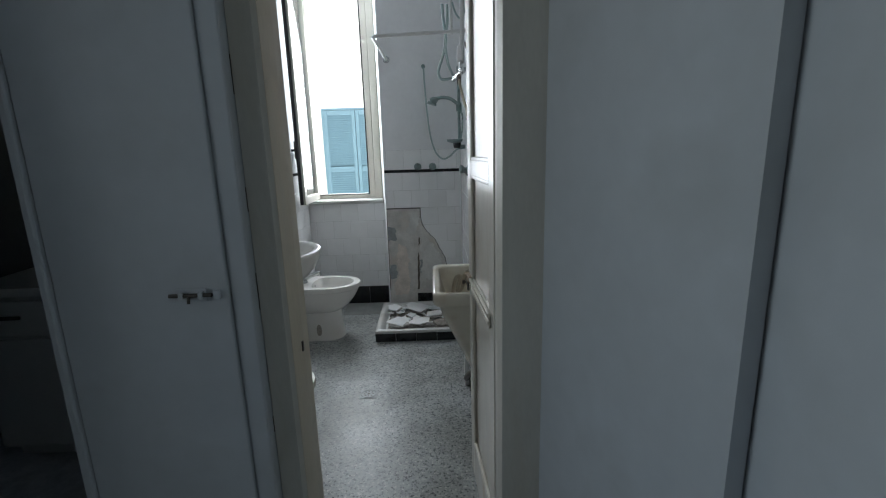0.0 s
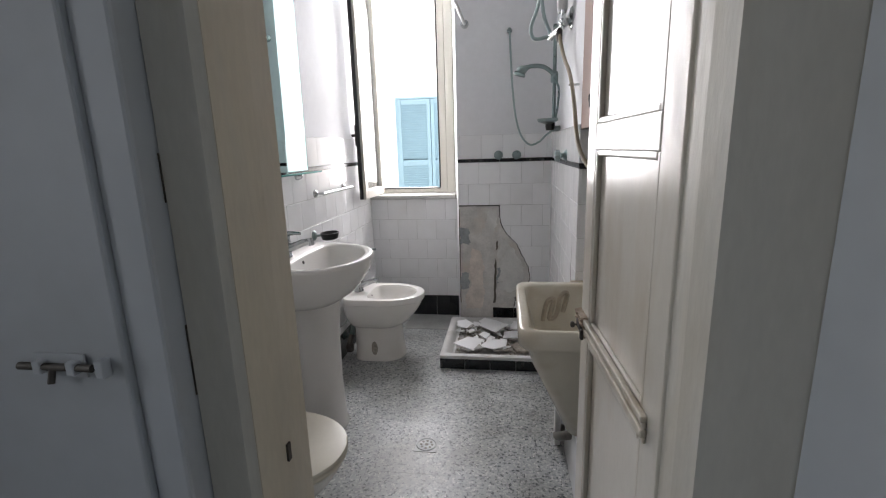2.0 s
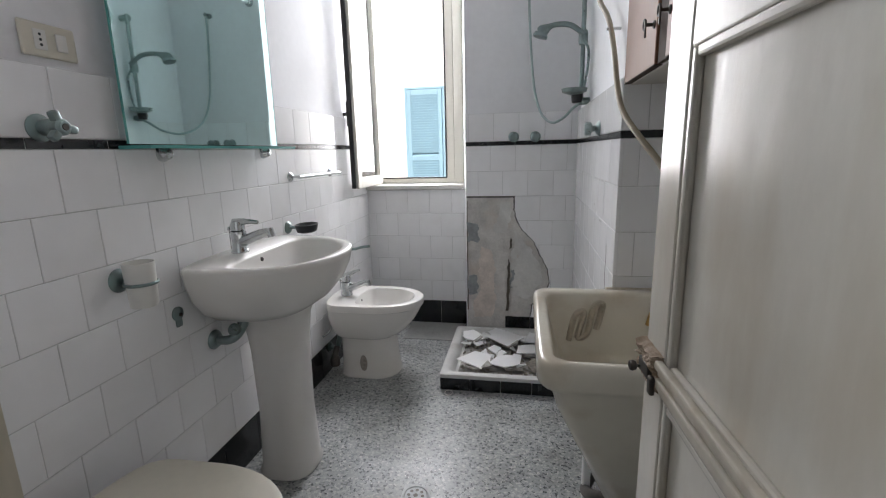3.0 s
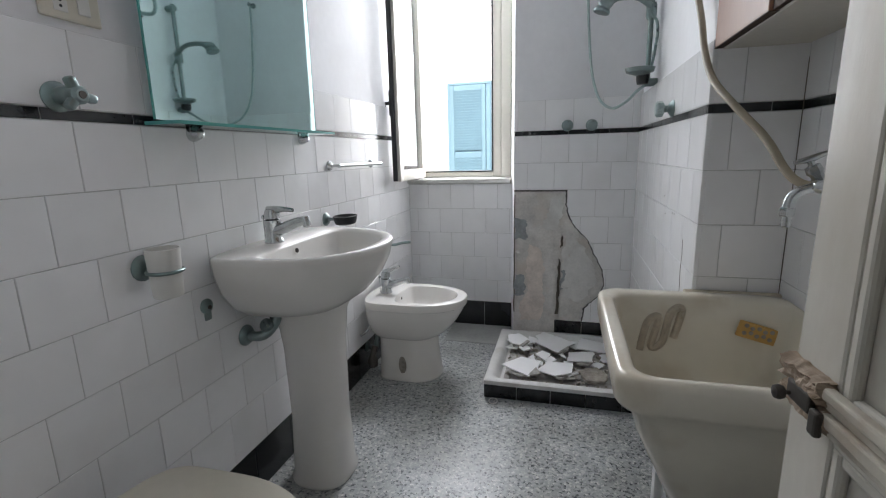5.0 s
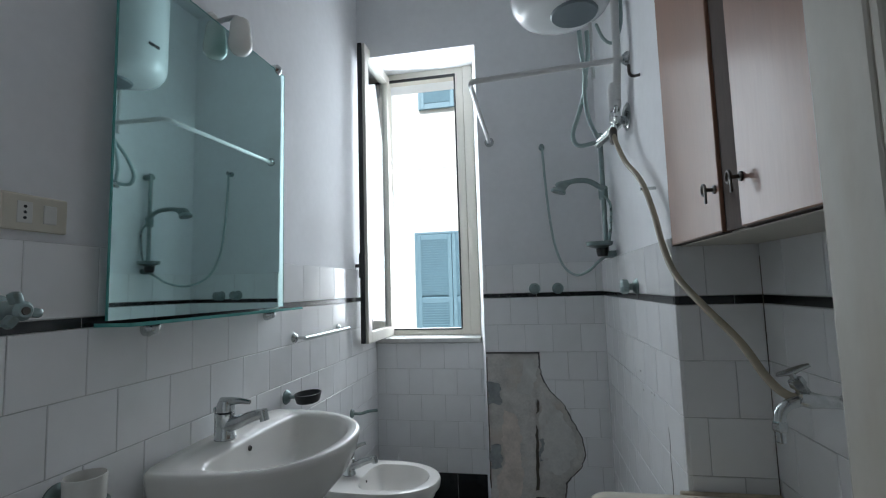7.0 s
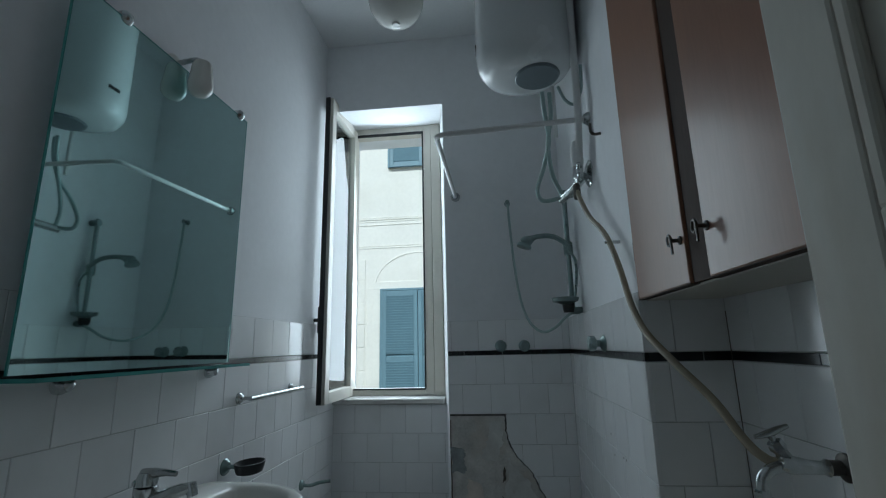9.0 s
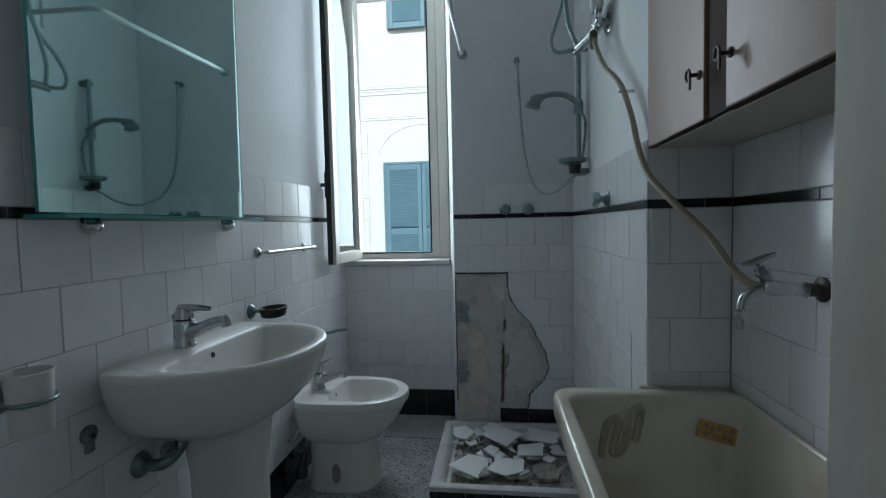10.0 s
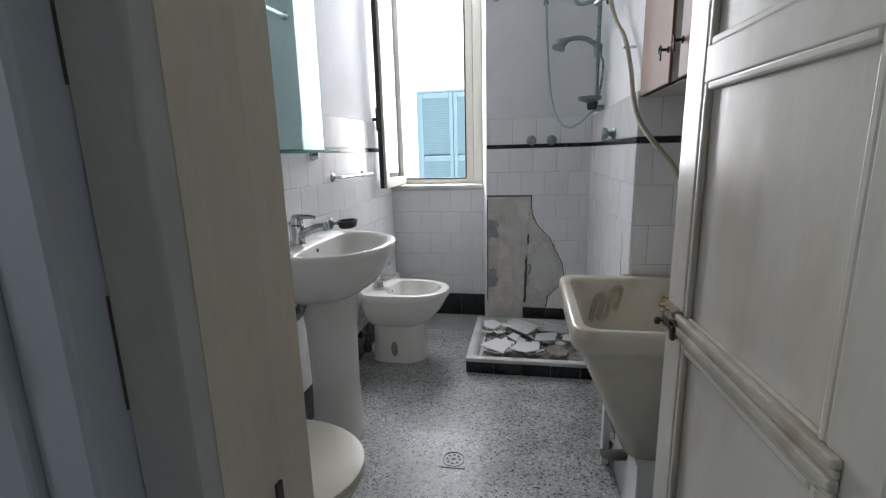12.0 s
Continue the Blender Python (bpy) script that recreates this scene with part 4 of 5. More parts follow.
# large pieces on top, each over darker broken pieces
for cx, cy, z, size, rz, tilt, sides in ((0.115, 3.70, 0.088, 0.093, 22, 5, 4), (0.285, 3.715, 0.084, 0.090, 40, -3, 5), (0.265, 3.985, 0.092, 0.095, 12, 5, 4), (0.395, 3.875, 0.080, 0.082, 52, -4, 4), (0.465, 4.03, 0.076, 0.092, 30, 3, 4), (0.215, 4.085, 0.080, 0.075, 48, 4, 5), (0.065, 3.995, 0.096, 0.066, 15, 9, 5)):
    shard(cx, cy, z, size * 1.1, rz, tilt, sides, rough_edge=0.10)
    shard(cx + 0.012, cy - 0.016, z - 0.013, size * 0.86, rz + 33, -tilt, sides + 1, TILEBACK, 0.010, rough_edge=0.12)
for cx, cy, z, size, rz, tilt, sides in ((0.20, 3.865, 0.078, 0.050, 20, 9, 4), (0.155, 3.84, 0.070, 0.036, 70, -12, 3), (0.245, 3.845, 0.066, 0.04, 5, 6, 4), (0.195, 3.755, 0.082, 0.030, 60, 22, 3), (0.345, 3.68, 0.078, 0.038, 15, -10, 3), (0.10, 3.93, 0.080, 0.052, 80, 8, 4), (0.04, 3.955, 0.070, 0.045, 30, -7, 4), (0.13, 3.985, 0.068, 0.035, 55, 14, 3),
                                         (0.05, 4.06, 0.066, 0.05, 10, 5, 4), (0.33, 3.82, 0.060, 0.045, 44, 6, 4), (0.36, 4.06, 0.062, 0.05, 66, 5, 5), (0.47, 3.83, 0.062, 0.045, 12, 8, 4), (0.52, 3.92, 0.062, 0.055, 61, 5, 4), (0.165, 3.79, 0.060, 0.03, 35, 10, 4), (0.14, 4.09, 0.062, 0.04, 28, 9, 4), (0.30, 3.90, 0.072, 0.03, 72, 16, 3), (0.235, 3.80, 0.062, 0.028, 18, 12, 3)):
    shard(cx, cy, z, size, rz, tilt, sides, rough_edge=0.16)
lump = shard(0.445, 3.715, 0.060, 0.066, 0, 4, 9, RUBBLE, 0.016, "mortar_lump", lo=0.9, hi=1.08)
tagged(lump, "flat round lump of grey mortar in the shower tray", "mortar")
rnd = random.Random(4)
bm = bmesh.new()
for i in range(320):
    cx, cy = rnd.uniform(0.03, 0.56), rnd.uniform(3.61, 4.1)
    s = rnd.choice((0.004, 0.006, 0.009, 0.012))
    m = Matrix.Translation((cx, cy, 0.046 + s * 0.2)) @ Euler((rnd.uniform(0, 6), rnd.uniform(0, 6), rnd.uniform(0, 6))).to_matrix().to_4x4()
    add_box(bm, (-s, -s * 0.7, -s * 0.4), (s, s * 0.7, s * 0.4), 0, 1, m)
tagged(part("rubble_crumbs", bm, RUBBLE), "small crumbs of mortar and tile in the shower tray", "rubble", kind="stuff")
ring = thing("rubber_ring", (0.0, 3.5, 0.004), "thin grey rubber ring lying on the terrazzo floor", "ring")
tube_part("band", [(0.019 * math.cos(a), 0.024 * math.sin(a), 0) for a in [2 * math.pi * k / 24 for k in range(25)]], 0.0018, WHITEPLASTIC, ring, n=6)
DRAINMETAL = mat("dull_drain_metal", (0.44, 0.45, 0.45), 0.6, metal=0.5, var=0.3, scale=40)
drain = thing("floor_drain", (-0.004, 2.806, 0.0), "small square perforated metal floor drain", "drain")
box_part("drain_plate", (-0.05, -0.05, 0.0005), (0.05, 0.05, 0.003), DRAINMETAL, drain, "dull metal plate", 0.001)
bm = bmesh.new()
for k in range(8):
    a = 2 * math.pi * k / 8
    add_lathe(bm, [(0.0062, 0.0028), (0.0062, 0.0036)], Matrix.Translation((0.025 * math.cos(a), 0.025 * math.sin(a), 0)), 8)
add_lathe(bm, [(0.0085, 0.0028), (0.0085, 0.0036)], None, 10)
part("drain_holes", bm, GRIME_SHADE, drain, "dark drain holes")
tube_part("drain_rim", [(0.042 * math.cos(a), 0.042 * math.sin(a), 0.003) for a in [2 * math.pi * k / 28 for k in range(29)]], 0.003, DRAINMETAL, drain, n=6)

# ---- left wall: mirror, shelf, lamp, switch, fittings ----
FX = XL + 0.012
mirror = thing("mirror", (-0.655, 2.9, 0), "large frameless wall mirror with greenish glass edge", "mirror")
mirror.rotation_euler = (0, radians(0.3), radians(-1.55))
MY0, MY1, MZ0, MZ1 = -0.37, 0.325, 1.211, 2.092
box_part("mirror_glass", (0, MY0, MZ0), (0.005, MY1, MZ1), MIRROR, mirror, "", 0.0)
bm = bmesh.new()
for lo, hi in (((0.0, MY0 - 0.003, MZ0), (0.0055, MY0 - 0.0005, MZ1)), ((0.0, MY1 + 0.0005, MZ0), (0.0055, MY1 + 0.003, MZ1)), ((0.0, MY0 - 0.003, MZ1 + 0.0005), (0.0055, MY1 + 0.003, MZ1 + 0.003))):
    add_box(bm, lo, hi)
part("mirror_edge", bm, GLASSEDGE, mirror, "green glass edge")
for y in (-0.23, 0.285):
    lathe_part("mirror_clip", [(0.017, -0.045), (0.019, -0.012), (0.019, 0.006), (0.012, 0.014), (0.003, 0.017)], CHROME, mirror, Matrix.Translation((0, y, MZ1 + 0.008)) @ Matrix.Rotation(radians(90), 4, "Y"), "chrome clip", 16)
shelf = thing("glass_shelf", (0, 0, 0), "green-edged glass shelf below the mirror on chrome brackets", "shelf")
box_part("shelf_glass", (FX + 0.012, 2.52, 1.198), (FX + 0.105, 3.27, 1.206), SHELFGLASS, shelf, "", 0.0)
box_part("shelf_edge", (FX + 0.1055, 2.52, 1.1978), (FX + 0.108, 3.27, 1.2062), GLASSEDGE, shelf, "green glass front edge", 0)
box_part("shelf_edge", (FX + 0.012, 2.517, 1.1978), (FX + 0.108, 2.5195, 1.2062), GLASSEDGE, shelf, "green glass side edge", 0)
for y in (2.67, 3.20):
    lathe_part("shelf_bracket", [(0.022, 0), (0.022, 0.008), (0.018, 0.018), (0.014, 0.030), (0.006, 0.034)], CHROME, shelf, Matrix.Translation((FX - 0.001, y, 1.184)) @ Matrix.Rotation(radians(90), 4, "Y"), "chrome bracket", 18)
lamp = thing("wall_lamp", (XL + 0.001, 2.902, 2.128), "small wall lamp with a fluted opal glass cup above the mirror", "lamp")
lathe_part("lamp_base", [(0.03, 0), (0.03, 0.012), (0.02, 0.02)], WHITEPLASTIC, lamp, Matrix.Rotation(radians(90), 4, "Y"), n=18)
tube_part("lamp_arm", [(0.018, 0, 0), (0.08, 0, 0.006), (0.103, 0, -0.004)], 0.008, CHROME, lamp, smooth_path=True)
lathe_part("shade", [(0.013, 0.0), (0.024, -0.005), (0.029, -0.018), (0.032, -0.05), (0.036, -0.078), (0.034, -0.098), (0.024, -0.112), (0.010, -0.116)], OPAL, lamp, Matrix.Translation((0.105, 0, -0.003)), "opal glass cup", 20)
switch = thing("socket_plate", (FX - 0.011, 2.40, 1.432), "ivory plastic plate with a socket and a light switch", "switch")
box_part("plate", (0, -0.062, -0.036), (0.009, 0.062, 0.036), IVORY, switch, "", 0.004)
box_part("socket", (0.0088, -0.036, -0.021), (0.0105, -0.008, 0.021), WHITEPLASTIC, switch, "", 0.001)
for dz in (-0.011, 0.0, 0.011):
    lathe_part("socket_hole", [(0.0032, 0), (0.0032, 0.0006)], BLACKPLASTIC, switch, Matrix.Translation((0.0104, -0.022, dz)) @ Matrix.Rotation(radians(90), 4, "Y"), n=8)
box_part("rocker", (0.0088, 0.012, -0.019), (0.012, 0.038, 0.019), WHITEPLASTIC, switch, "", 0.002)


def wall_rose(parent, m, r=0.026, material=TEALCHROME):
    return lathe_part("wall_rose", [(r, 0), (r, 0.004), (r * 0.75, 0.012), (r * 0.45, 0.016)], material, parent, m, n=18)


TOX = Matrix.Rotation(radians(90), 4, "Y")
valve = thing("stop_valve", (FX, 2.335, 1.243), "tarnished chrome stop valve with a cross handle above the black band", "valve")
wall_rose(valve, TOX, 0.03)
bm = bmesh.new()
add_lathe(bm, [(0.017, 0.01), (0.019, 0.02), (0.019, 0.045), (0.014, 0.055)], TOX, 16)
part("valve_body", bm, TEALCHROME, valve, smooth=True)
bm = bmesh.new()
for a in (0, 120, 240):
    add_box(bm, (0.046, -0.009, 0.004), (0.066, 0.009, 0.036), 0.006, 2, Matrix.Rotation(radians(a + 20), 4, "X"))
add_lathe(bm, [(0.018, 0.046), (0.018, 0.064), (0.012, 0.07)], TOX, 14)
part("valve_handle", bm, TEALCHROME, valve, smooth=True)
lathe_part("valve_cap", [(0.008, 0.069), (0.007, 0.072)], IRON, valve, TOX, "dark cap", 12)
cup = thing("tumbler_holder", (FX, 2.46, 0.862), "white plastic tumbler in a chrome ring holder", "tumbler")
wall_rose(cup, TOX, 0.032)
tube_part("holder_ring", [(0.01, 0, -0.004), (0.03, 0, -0.004)] + [(0.068 + 0.038 * math.cos(a), 0.038 * math.sin(a), -0.004) for a in [math.pi + 2 * math.pi * k / 24 for k in range(25)]], 0.0045, TEALCHROME, cup, n=8)
lathe_part("tumbler", [(0.031, -0.066), (0.033, -0.062), (0.0375, 0.050), (0.0355, 0.051), (0.030, -0.05), (0.004, -0.052)], WHITEPLASTIC, cup, Matrix.Translation((0.068, 0, 0)), n=24)
dish = thing("soap_dish", (FX, 3.34, 0.855), "black glass soap dish on a chrome wall holder", "soap dish")
wall_rose(dish, TOX, 0.028)
tube_part("holder_arm", [(0.012, 0, 0), (0.04, 0.01, 0)], 0.007, TEALCHROME, dish)
bm = bmesh.new()
add_lathe(bm, [(0.036, -0.024), (0.047, -0.020), (0.053, -0.002), (0.056, 0.012), (0.052, 0.013), (0.047, -0.004), (0.036, -0.014), (0.005, -0.016)], Matrix.Translation((0.085, 0.015, 0.002)) @ Matrix.Diagonal((0.85, 1.15, 1, 1)), 26)
part("dish", bm, BLACKPLASTIC, dish, "black glossy dish", smooth=True)
rail = thing("towel_rail", (FX, 0, 1.076), "short chrome towel rail below the black tile band", "towel rail")
for y in (3.40, 3.83):
    r_ = wall_rose(rail, Matrix.Translation((0, y, 0)) @ TOX, 0.022, CHROME)
    tube_part("rail_arm", [(0.01, y, 0), (0.055, y, 0)], 0.006, CHROME, rail)
tube_part("rail_bar", [(0.055, 3.385, 0), (0.055, 3.845, 0)], 0.0085, CHROME, rail, n=12)
paper = thing("paper_holder", (FX, 4.0, 0.615), "dull chrome toilet paper arm on the wall", "paper holder")
wall_rose(paper, TOX, 0.024)
tube_part("paper_arm", [(0.012, 0, 0), (0.05, 0.0, 0.0), (0.09, 0.02, 0.008), (0.135, 0.03, 0.012)], 0.008, TEALCHROME, paper, smooth_path=True)

# ---- shower fittings ----
TNY = Matrix.Rotation(radians(90), 4, "X")
TNX = Matrix.Rotation(radians(-90), 4, "Y")


def knob(name, m, label):
    k = thing(name, (0, 0, 0), label, "tap", "shower taps")
    k.matrix_basis = m
    lathe_part("wall_rose", [(0.030, 0), (0.030, 0.004), (0.020, 0.014), (0.012, 0.018), (0.012, 0.03)], TEALCHROME, k, n=18)
    bm = bmesh.new()
    add_lathe(bm, [(0.014, 0.028), (0.026, 0.034), (0.027, 0.052), (0.02, 0.058), (0.006, 0.06)], None, 8)
    part("handle", bm, TEALCHROME, k, "faceted chrome handle", smooth=False)
    return k


knob("shower_tap", Matrix.Translation((0.292, YS - 0.012, 1.243)) @ TNY, "faceted chrome shower tap on the black band")
knob("shower_tap", Matrix.Translation((0.413, YS - 0.012, 1.241)) @ TNY, "faceted chrome shower tap on the black band")
knob("shower_tap", Matrix.Translation((XP - 0.012, 3.40, 1.246)) @ TNX, "faceted chrome shower tap on the side wall")
bar = thing("shower_rail", (0, 0, 0), "greenish oxidised shower rail with hand shower and soap dish", "shower")
BX, BY, BZ0, BZ1 = 0.615, 3.82, 1.39, 1.95
tube_part("rail_tube", [(BX, BY, BZ0 - 0.01), (BX, BY, BZ1)], 0.0105, TEALCHROME, bar, n=12)
for z in (BZ0, BZ1 - 0.02):
    tube_part("rail_bracket", [(XP - 0.001, BY, z), (BX - 0.012, BY, z)], 0.017, TEALCHROME, bar, n=14)
lathe_part("slider", [(0.018, -0.03), (0.021, -0.02), (0.021, 0.02), (0.018, 0.03)], TEALCHROME, bar, Matrix.Translation((BX, BY, 1.672)), n=16)
bm = bmesh.new()
add_tube(bm, spline([(BX, BY - 0.02, 1.682), (BX - 0.06, BY + 0.0, 1.73), (BX - 0.13, BY + 0.03, 1.742), (BX - 0.18, BY + 0.05, 1.725), (BX - 0.195, BY + 0.055, 1.716)], 6), [0.012] * 14 + [0.014, 0.018, 0.022, 0.026, 0.028, 0.028, 0.028, 0.027, 0.026, 0.025, 0.024], 14)
part("shower_handle", bm, TEALCHROME, bar, smooth=True)
lathe_part("shower_head", [(0.030, 0), (0.036, -0.012), (0.034, -0.02), (0.01, -0.021)], TEALCHROME, bar, Matrix.Translation((BX - 0.19, BY + 0.055, 1.716)) @ Matrix.Rotation(radians(18), 4, "Y"), n=20)
lathe_part("soap_tray", [(0.02, -0.02), (0.055, -0.008), (0.06, 0.008), (0.056, 0.009), (0.05, -0.002), (0.004, -0.008)], TEALCHROME, bar, Matrix.Translation((BX - 0.035, BY - 0.03, 1.437)), "greenish soap tray", 24)
lathe_part("tray_holder", [(0.022, -0.05), (0.026, -0.03), (0.026, -0.012), (0.016, -0.008)], BLACKPLASTIC, bar, Matrix.Translation((BX - 0.02, BY - 0.01, 1.432)), "black holder", 16)
tube_part("shower_hose", [(BX - 0.005, BY - 0.02, 1.66), (BX + 0.022, BY - 0.03, 1.61), (BX + 0.018, BY - 0.03, 1.51), (BX + 0.005, BY - 0.025, 1.43)], 0.006, TEALCHROME, bar, smooth_path=True)
hose = thing("shower_hose", (0, 0, 0), "grey-green metal hose hanging in a loop from a wall hook", "hose")
tube_part("hose", [(0.366, YS - 0.03, 2.0), (0.372, YS - 0.03, 1.85), (0.385, YS - 0.035, 1.65), (0.405, YS - 0.05, 1.48), (0.44, YS - 0.10, 1.36), (0.49, YS - 0.2, 1.305), (0.54, YS - 0.29, 1.32), (0.58, YS - 0.34, 1.36), (BX, BY, 1.385)], 0.0065, HOSEMETAL, hose, smooth_path=True)
lathe_part("hose_hook", [(0.016, 0), (0.016, 0.006), (0.009, 0.012), (0.009, 0.035), (0.012, 0.04)], TEALCHROME, hose, Matrix.Translation((0.364, YS - 0.001, 2.012)) @ TNY, "hose connector on the wall", 14)
curtain_rail = thing("curtain_rail", (0, 0, 0), "angled white metal shower curtain rail fixed to both walls", "curtain rail")
tube_part("rail_tube", [(XP - 0.004, 3.365, 2.075), (0.10, 3.375, 2.058)] + [(0.10 - 0.03 * math.sin(radians(a)), 3.405 - 0.03 * math.cos(radians(a)), 2.057) for a in (30, 60, 90)] + [(0.079, YS - 0.004, 2.068)], 0.0105, WHITEPIPE, curtain_rail, n=12)
lathe_part("wall_flange", [(0.026, 0), (0.026, 0.006), (0.016, 0.02)], CHROME, curtain_rail, Matrix.Translation((0.079, YS - 0.001, 2.068)) @ TNY, n=18)
lathe_part("wall_flange", [(0.026, 0), (0.026, 0.006), (0.016, 0.02)], CHROME, curtain_rail, Matrix.Translation((XP - 0.001, 3.365, 2.075)) @ TNX, n=18)
# wall mixer below the heater, with hoses
mixer = thing("shower_mixer", (0, 0, 0), "chrome wall mixer with cross handle below the water heater", "mixer tap")
wall_rose(mixer, Matrix.Translation((XP - 0.001, 3.43, 1.88)) @ TNX, 0.052, CHROME)
tube_part("mixer_body", [(XP - 0.03, 3.40, 1.86), (XP - 0.06, 3.50, 1.84), (XP - 0.09, 3.58, 1.83)], 0.018, CHROME, mixer)
bm = bmesh.new()
for a in (0, 60, 120):
    add_box(bm, (-0.052, -0.009, -0.008), (0.052, 0.009, 0.008), 0.005, 2, Matrix.Translation((XP - 0.05, 3.42, 1.88)) @ TNX @ Matrix.Rotation(radians(a), 4, "Z"))
add_lathe(bm, [(0.03, -0.012), (0.032, 0.01), (0.02, 0.02)], Matrix.Translation((XP - 0.045, 3.42, 1.88)) @ TNX, 16)
part("cross_handle", bm, CHROME, mixer, smooth=True)
lathe_part("elbow", [(0.02, -0.05), (0.024, -0.03), (0.024, 0.02), (0.017, 0.05)], WHITEPIPE, mixer, Matrix.Translation((XP - 0.05, 3.40, 1.95)), n=14)
pipe = thing("water_pipe", (0, 0, 0), "white vertical water pipe beside the heater", "pipe")
tube_part("pipe", [(XP - 0.045, 3.385, 1.93), (XP - 0.04, 3.36, 2.1), (XP - 0.03, 3.34, TOP - 0.002)], 0.014, WHITEPIPE, pipe, n=12)
tube_part("pipe", [(0.56, 3.56, 2.36), (0.56, 3.56, 2.10)], 0.009, WHITEPIPE, pipe, n=10)
hooky = thing("wall_hook", (XP - 0.001, 3.22, 1.945), "small dark iron wall hook", "hook")
tube_part("hook", [(0, 0, 0), (-0.02, 0, -0.002), (-0.032, 0, 0.008), (-0.033, 0, 0.038)], 0.005, IRON, hooky, smooth_path=True)
heater = thing("water_heater", (0.44, 3.46, 2.325), "white enamelled cylindrical electric water heater hung high", "water heater")
lathe_part("tank", [(0.075, 0.0), (0.13, 0.004), (0.172, 0.022), (0.194, 0.055), (0.20, 0.09), (0.20, 0.70), (0.19, 0.74), (0.12, 0.76)], BOILER, heater, n=48, sharp=60)
lathe_part("bottom_cover", [(0.085, 0.010), (0.092, -0.002), (0.086, -0.010), (0.02, -0.012)], mat("grey_plastic_cover", (0.16, 0.19, 0.21), 0.4), heater, Matrix.Translation((0.045, -0.01, 0.0)), n=32, label="grey plastic cover")
box_part("badge", (-0.2035, -0.03, 0.14), (-0.198, 0.03, 0.155), BLACKPLASTIC, heater, "dark badge bar", 0.001)
box_part("wall_bracket", (0.15, -0.12, 0.45), (0.219, 0.12, 0.50), BOILER, heater, "", 0.004)
hoses = thing("heater_hose", (0, 0, 0), "braided flexible water hoses hanging from the heater", "hose")
tube_part("braided_hose", [(0.50, 3.45, 2.25), (0.505, 3.46, 2.17), (0.52, 3.50, 2.06), (0.50, 3.56, 1.97), (0.47, 3.58, 1.88), (0.49, 3.58, 1.83), (0.56, 3.57, 1.835)], 0.0088, HOSEMETAL, hoses, smooth_path=True)
tube_part("braided_hose", [(0.53, 3.46, 2.25), (0.53, 3.47, 2.15), (0.515, 3.50, 2.04), (0.53, 3.54, 1.93), (0.56, 3.56, 1.86), (0.57, 3.56, 1.84)], 0.0088, HOSEMETAL, hoses, smooth_path=True)
tube_part("cable", [(0.56, 3.42, 2.25), (0.58, 3.40, 2.18), (0.61, 3.38, 2.15), (0.635, 3.36, 2.2), (0.64, 3.36, 2.3)], 0.006, HOSEMETAL, hoses, smooth_path=True)
garden = thing("rubber_hose", (0, 0, 0), "beige rubber hose drooping from the mixer to the sink tap", "hose")
tube_part("hose", [(XP - 0.062, 3.395, 1.83), (XP - 0.06, 3.38, 1.78), (XP - 0.045, 3.31, 1.68), (XP - 0.035, 3.21, 1.61), (XP - 0.032, 3.13, 1.545), (XP - 0.028, 3.06, 1.45), (XP - 0.026, 3.0, 1.35), (XP - 0.02, 2.93, 1.275), (XP + 0.005, 2.84, 1.205), (XP + 0.045, 2.76, 1.13), (XP + 0.065, 2.70, 1.065), (XP + 0.08, 2.665, 1.04), (XP + 0.105, 2.65, 1.033)], 0.0085, HOSE, garden, smooth_path=True)
lathe_part("hose_nozzle", [(0.011, -0.03), (0.014, -0.02), (0.014, 0.02), (0.01, 0.03)], IRON, garden, Matrix.Translation((XP - 0.062, 3.395, 1.80)), "dark hose clamp", 12)
tube_part("hose_clip", [(XP - 0.001, 3.13, 1.545), (XP - 0.045, 3.13, 1.545)], 0.005, CHROME, garden)
sink_tap = thing("sink_tap", (XR - 0.012, 2.645, 1.03), "old chrome bib tap above the laundry sink", "tap")
sink_tap.scale = (0.74, 0.74, 0.74)
lathe_part("wall_rose", [(0.032, 0), (0.032, 0.006), (0.020, 0.014)], IRON, sink_tap, TNX, "dark wall flange", 18)
tube_part("threaded_stub", [(-0.005, 0, 0), (-0.045, 0, 0)], 0.017, IRON, sink_tap, "dark threaded stub")
tube_part("tap_body", [(-0.043, 0, 0), (-0.052, 0, 0.0), (-0.085, 0, 0.002), (-0.12, 0, 0.006), (-0.145, 0, 0.012)], [0.020, 0.015, 0.016, 0.021, 0.019], CHROME, sink_tap, n=16)
tube_part("bonnet", [(-0.122, 0, 0.008), (-0.138, 0, 0.036), (-0.142, 0, 0.043), (-0.150, 0, 0.058)], [0.015, 0.014, 0.019, 0.017], CHROME, sink_tap, n=6)
bm = bmesh.new()
add_tube(bm, [(-0.149, 0, 0.056), (-0.156, 0, 0.072)], 0.008, 10)
add_tube(bm, [(-0.190, 0.004, 0.066), (-0.172, 0.002, 0.071), (-0.155, 0, 0.076), (-0.135, -0.002, 0.086), (-0.116, -0.004, 0.093)], [0.005, 0.0075, 0.0095, 0.0075, 0.005], 10)
part("lever", bm, CHROME, sink_tap, smooth=True)
bm = bmesh.new()
add_tube(bm, spline([(-0.135, 0, 0.004), (-0.165, 0, -0.004), (-0.186, 0, -0.022), (-0.192, 0, -0.050)], 6), 0.0135, 12)
part("spout", bm, CHROME, sink_tap, smooth=True)
lathe_part("spout_nut", [(0.016, -0.014), (0.0185, -0.009), (0.0185, 0.006), (0.014, 0.012)], CHROME, sink_tap, Matrix.Translation((-0.192, 0, -0.058)), n=6)
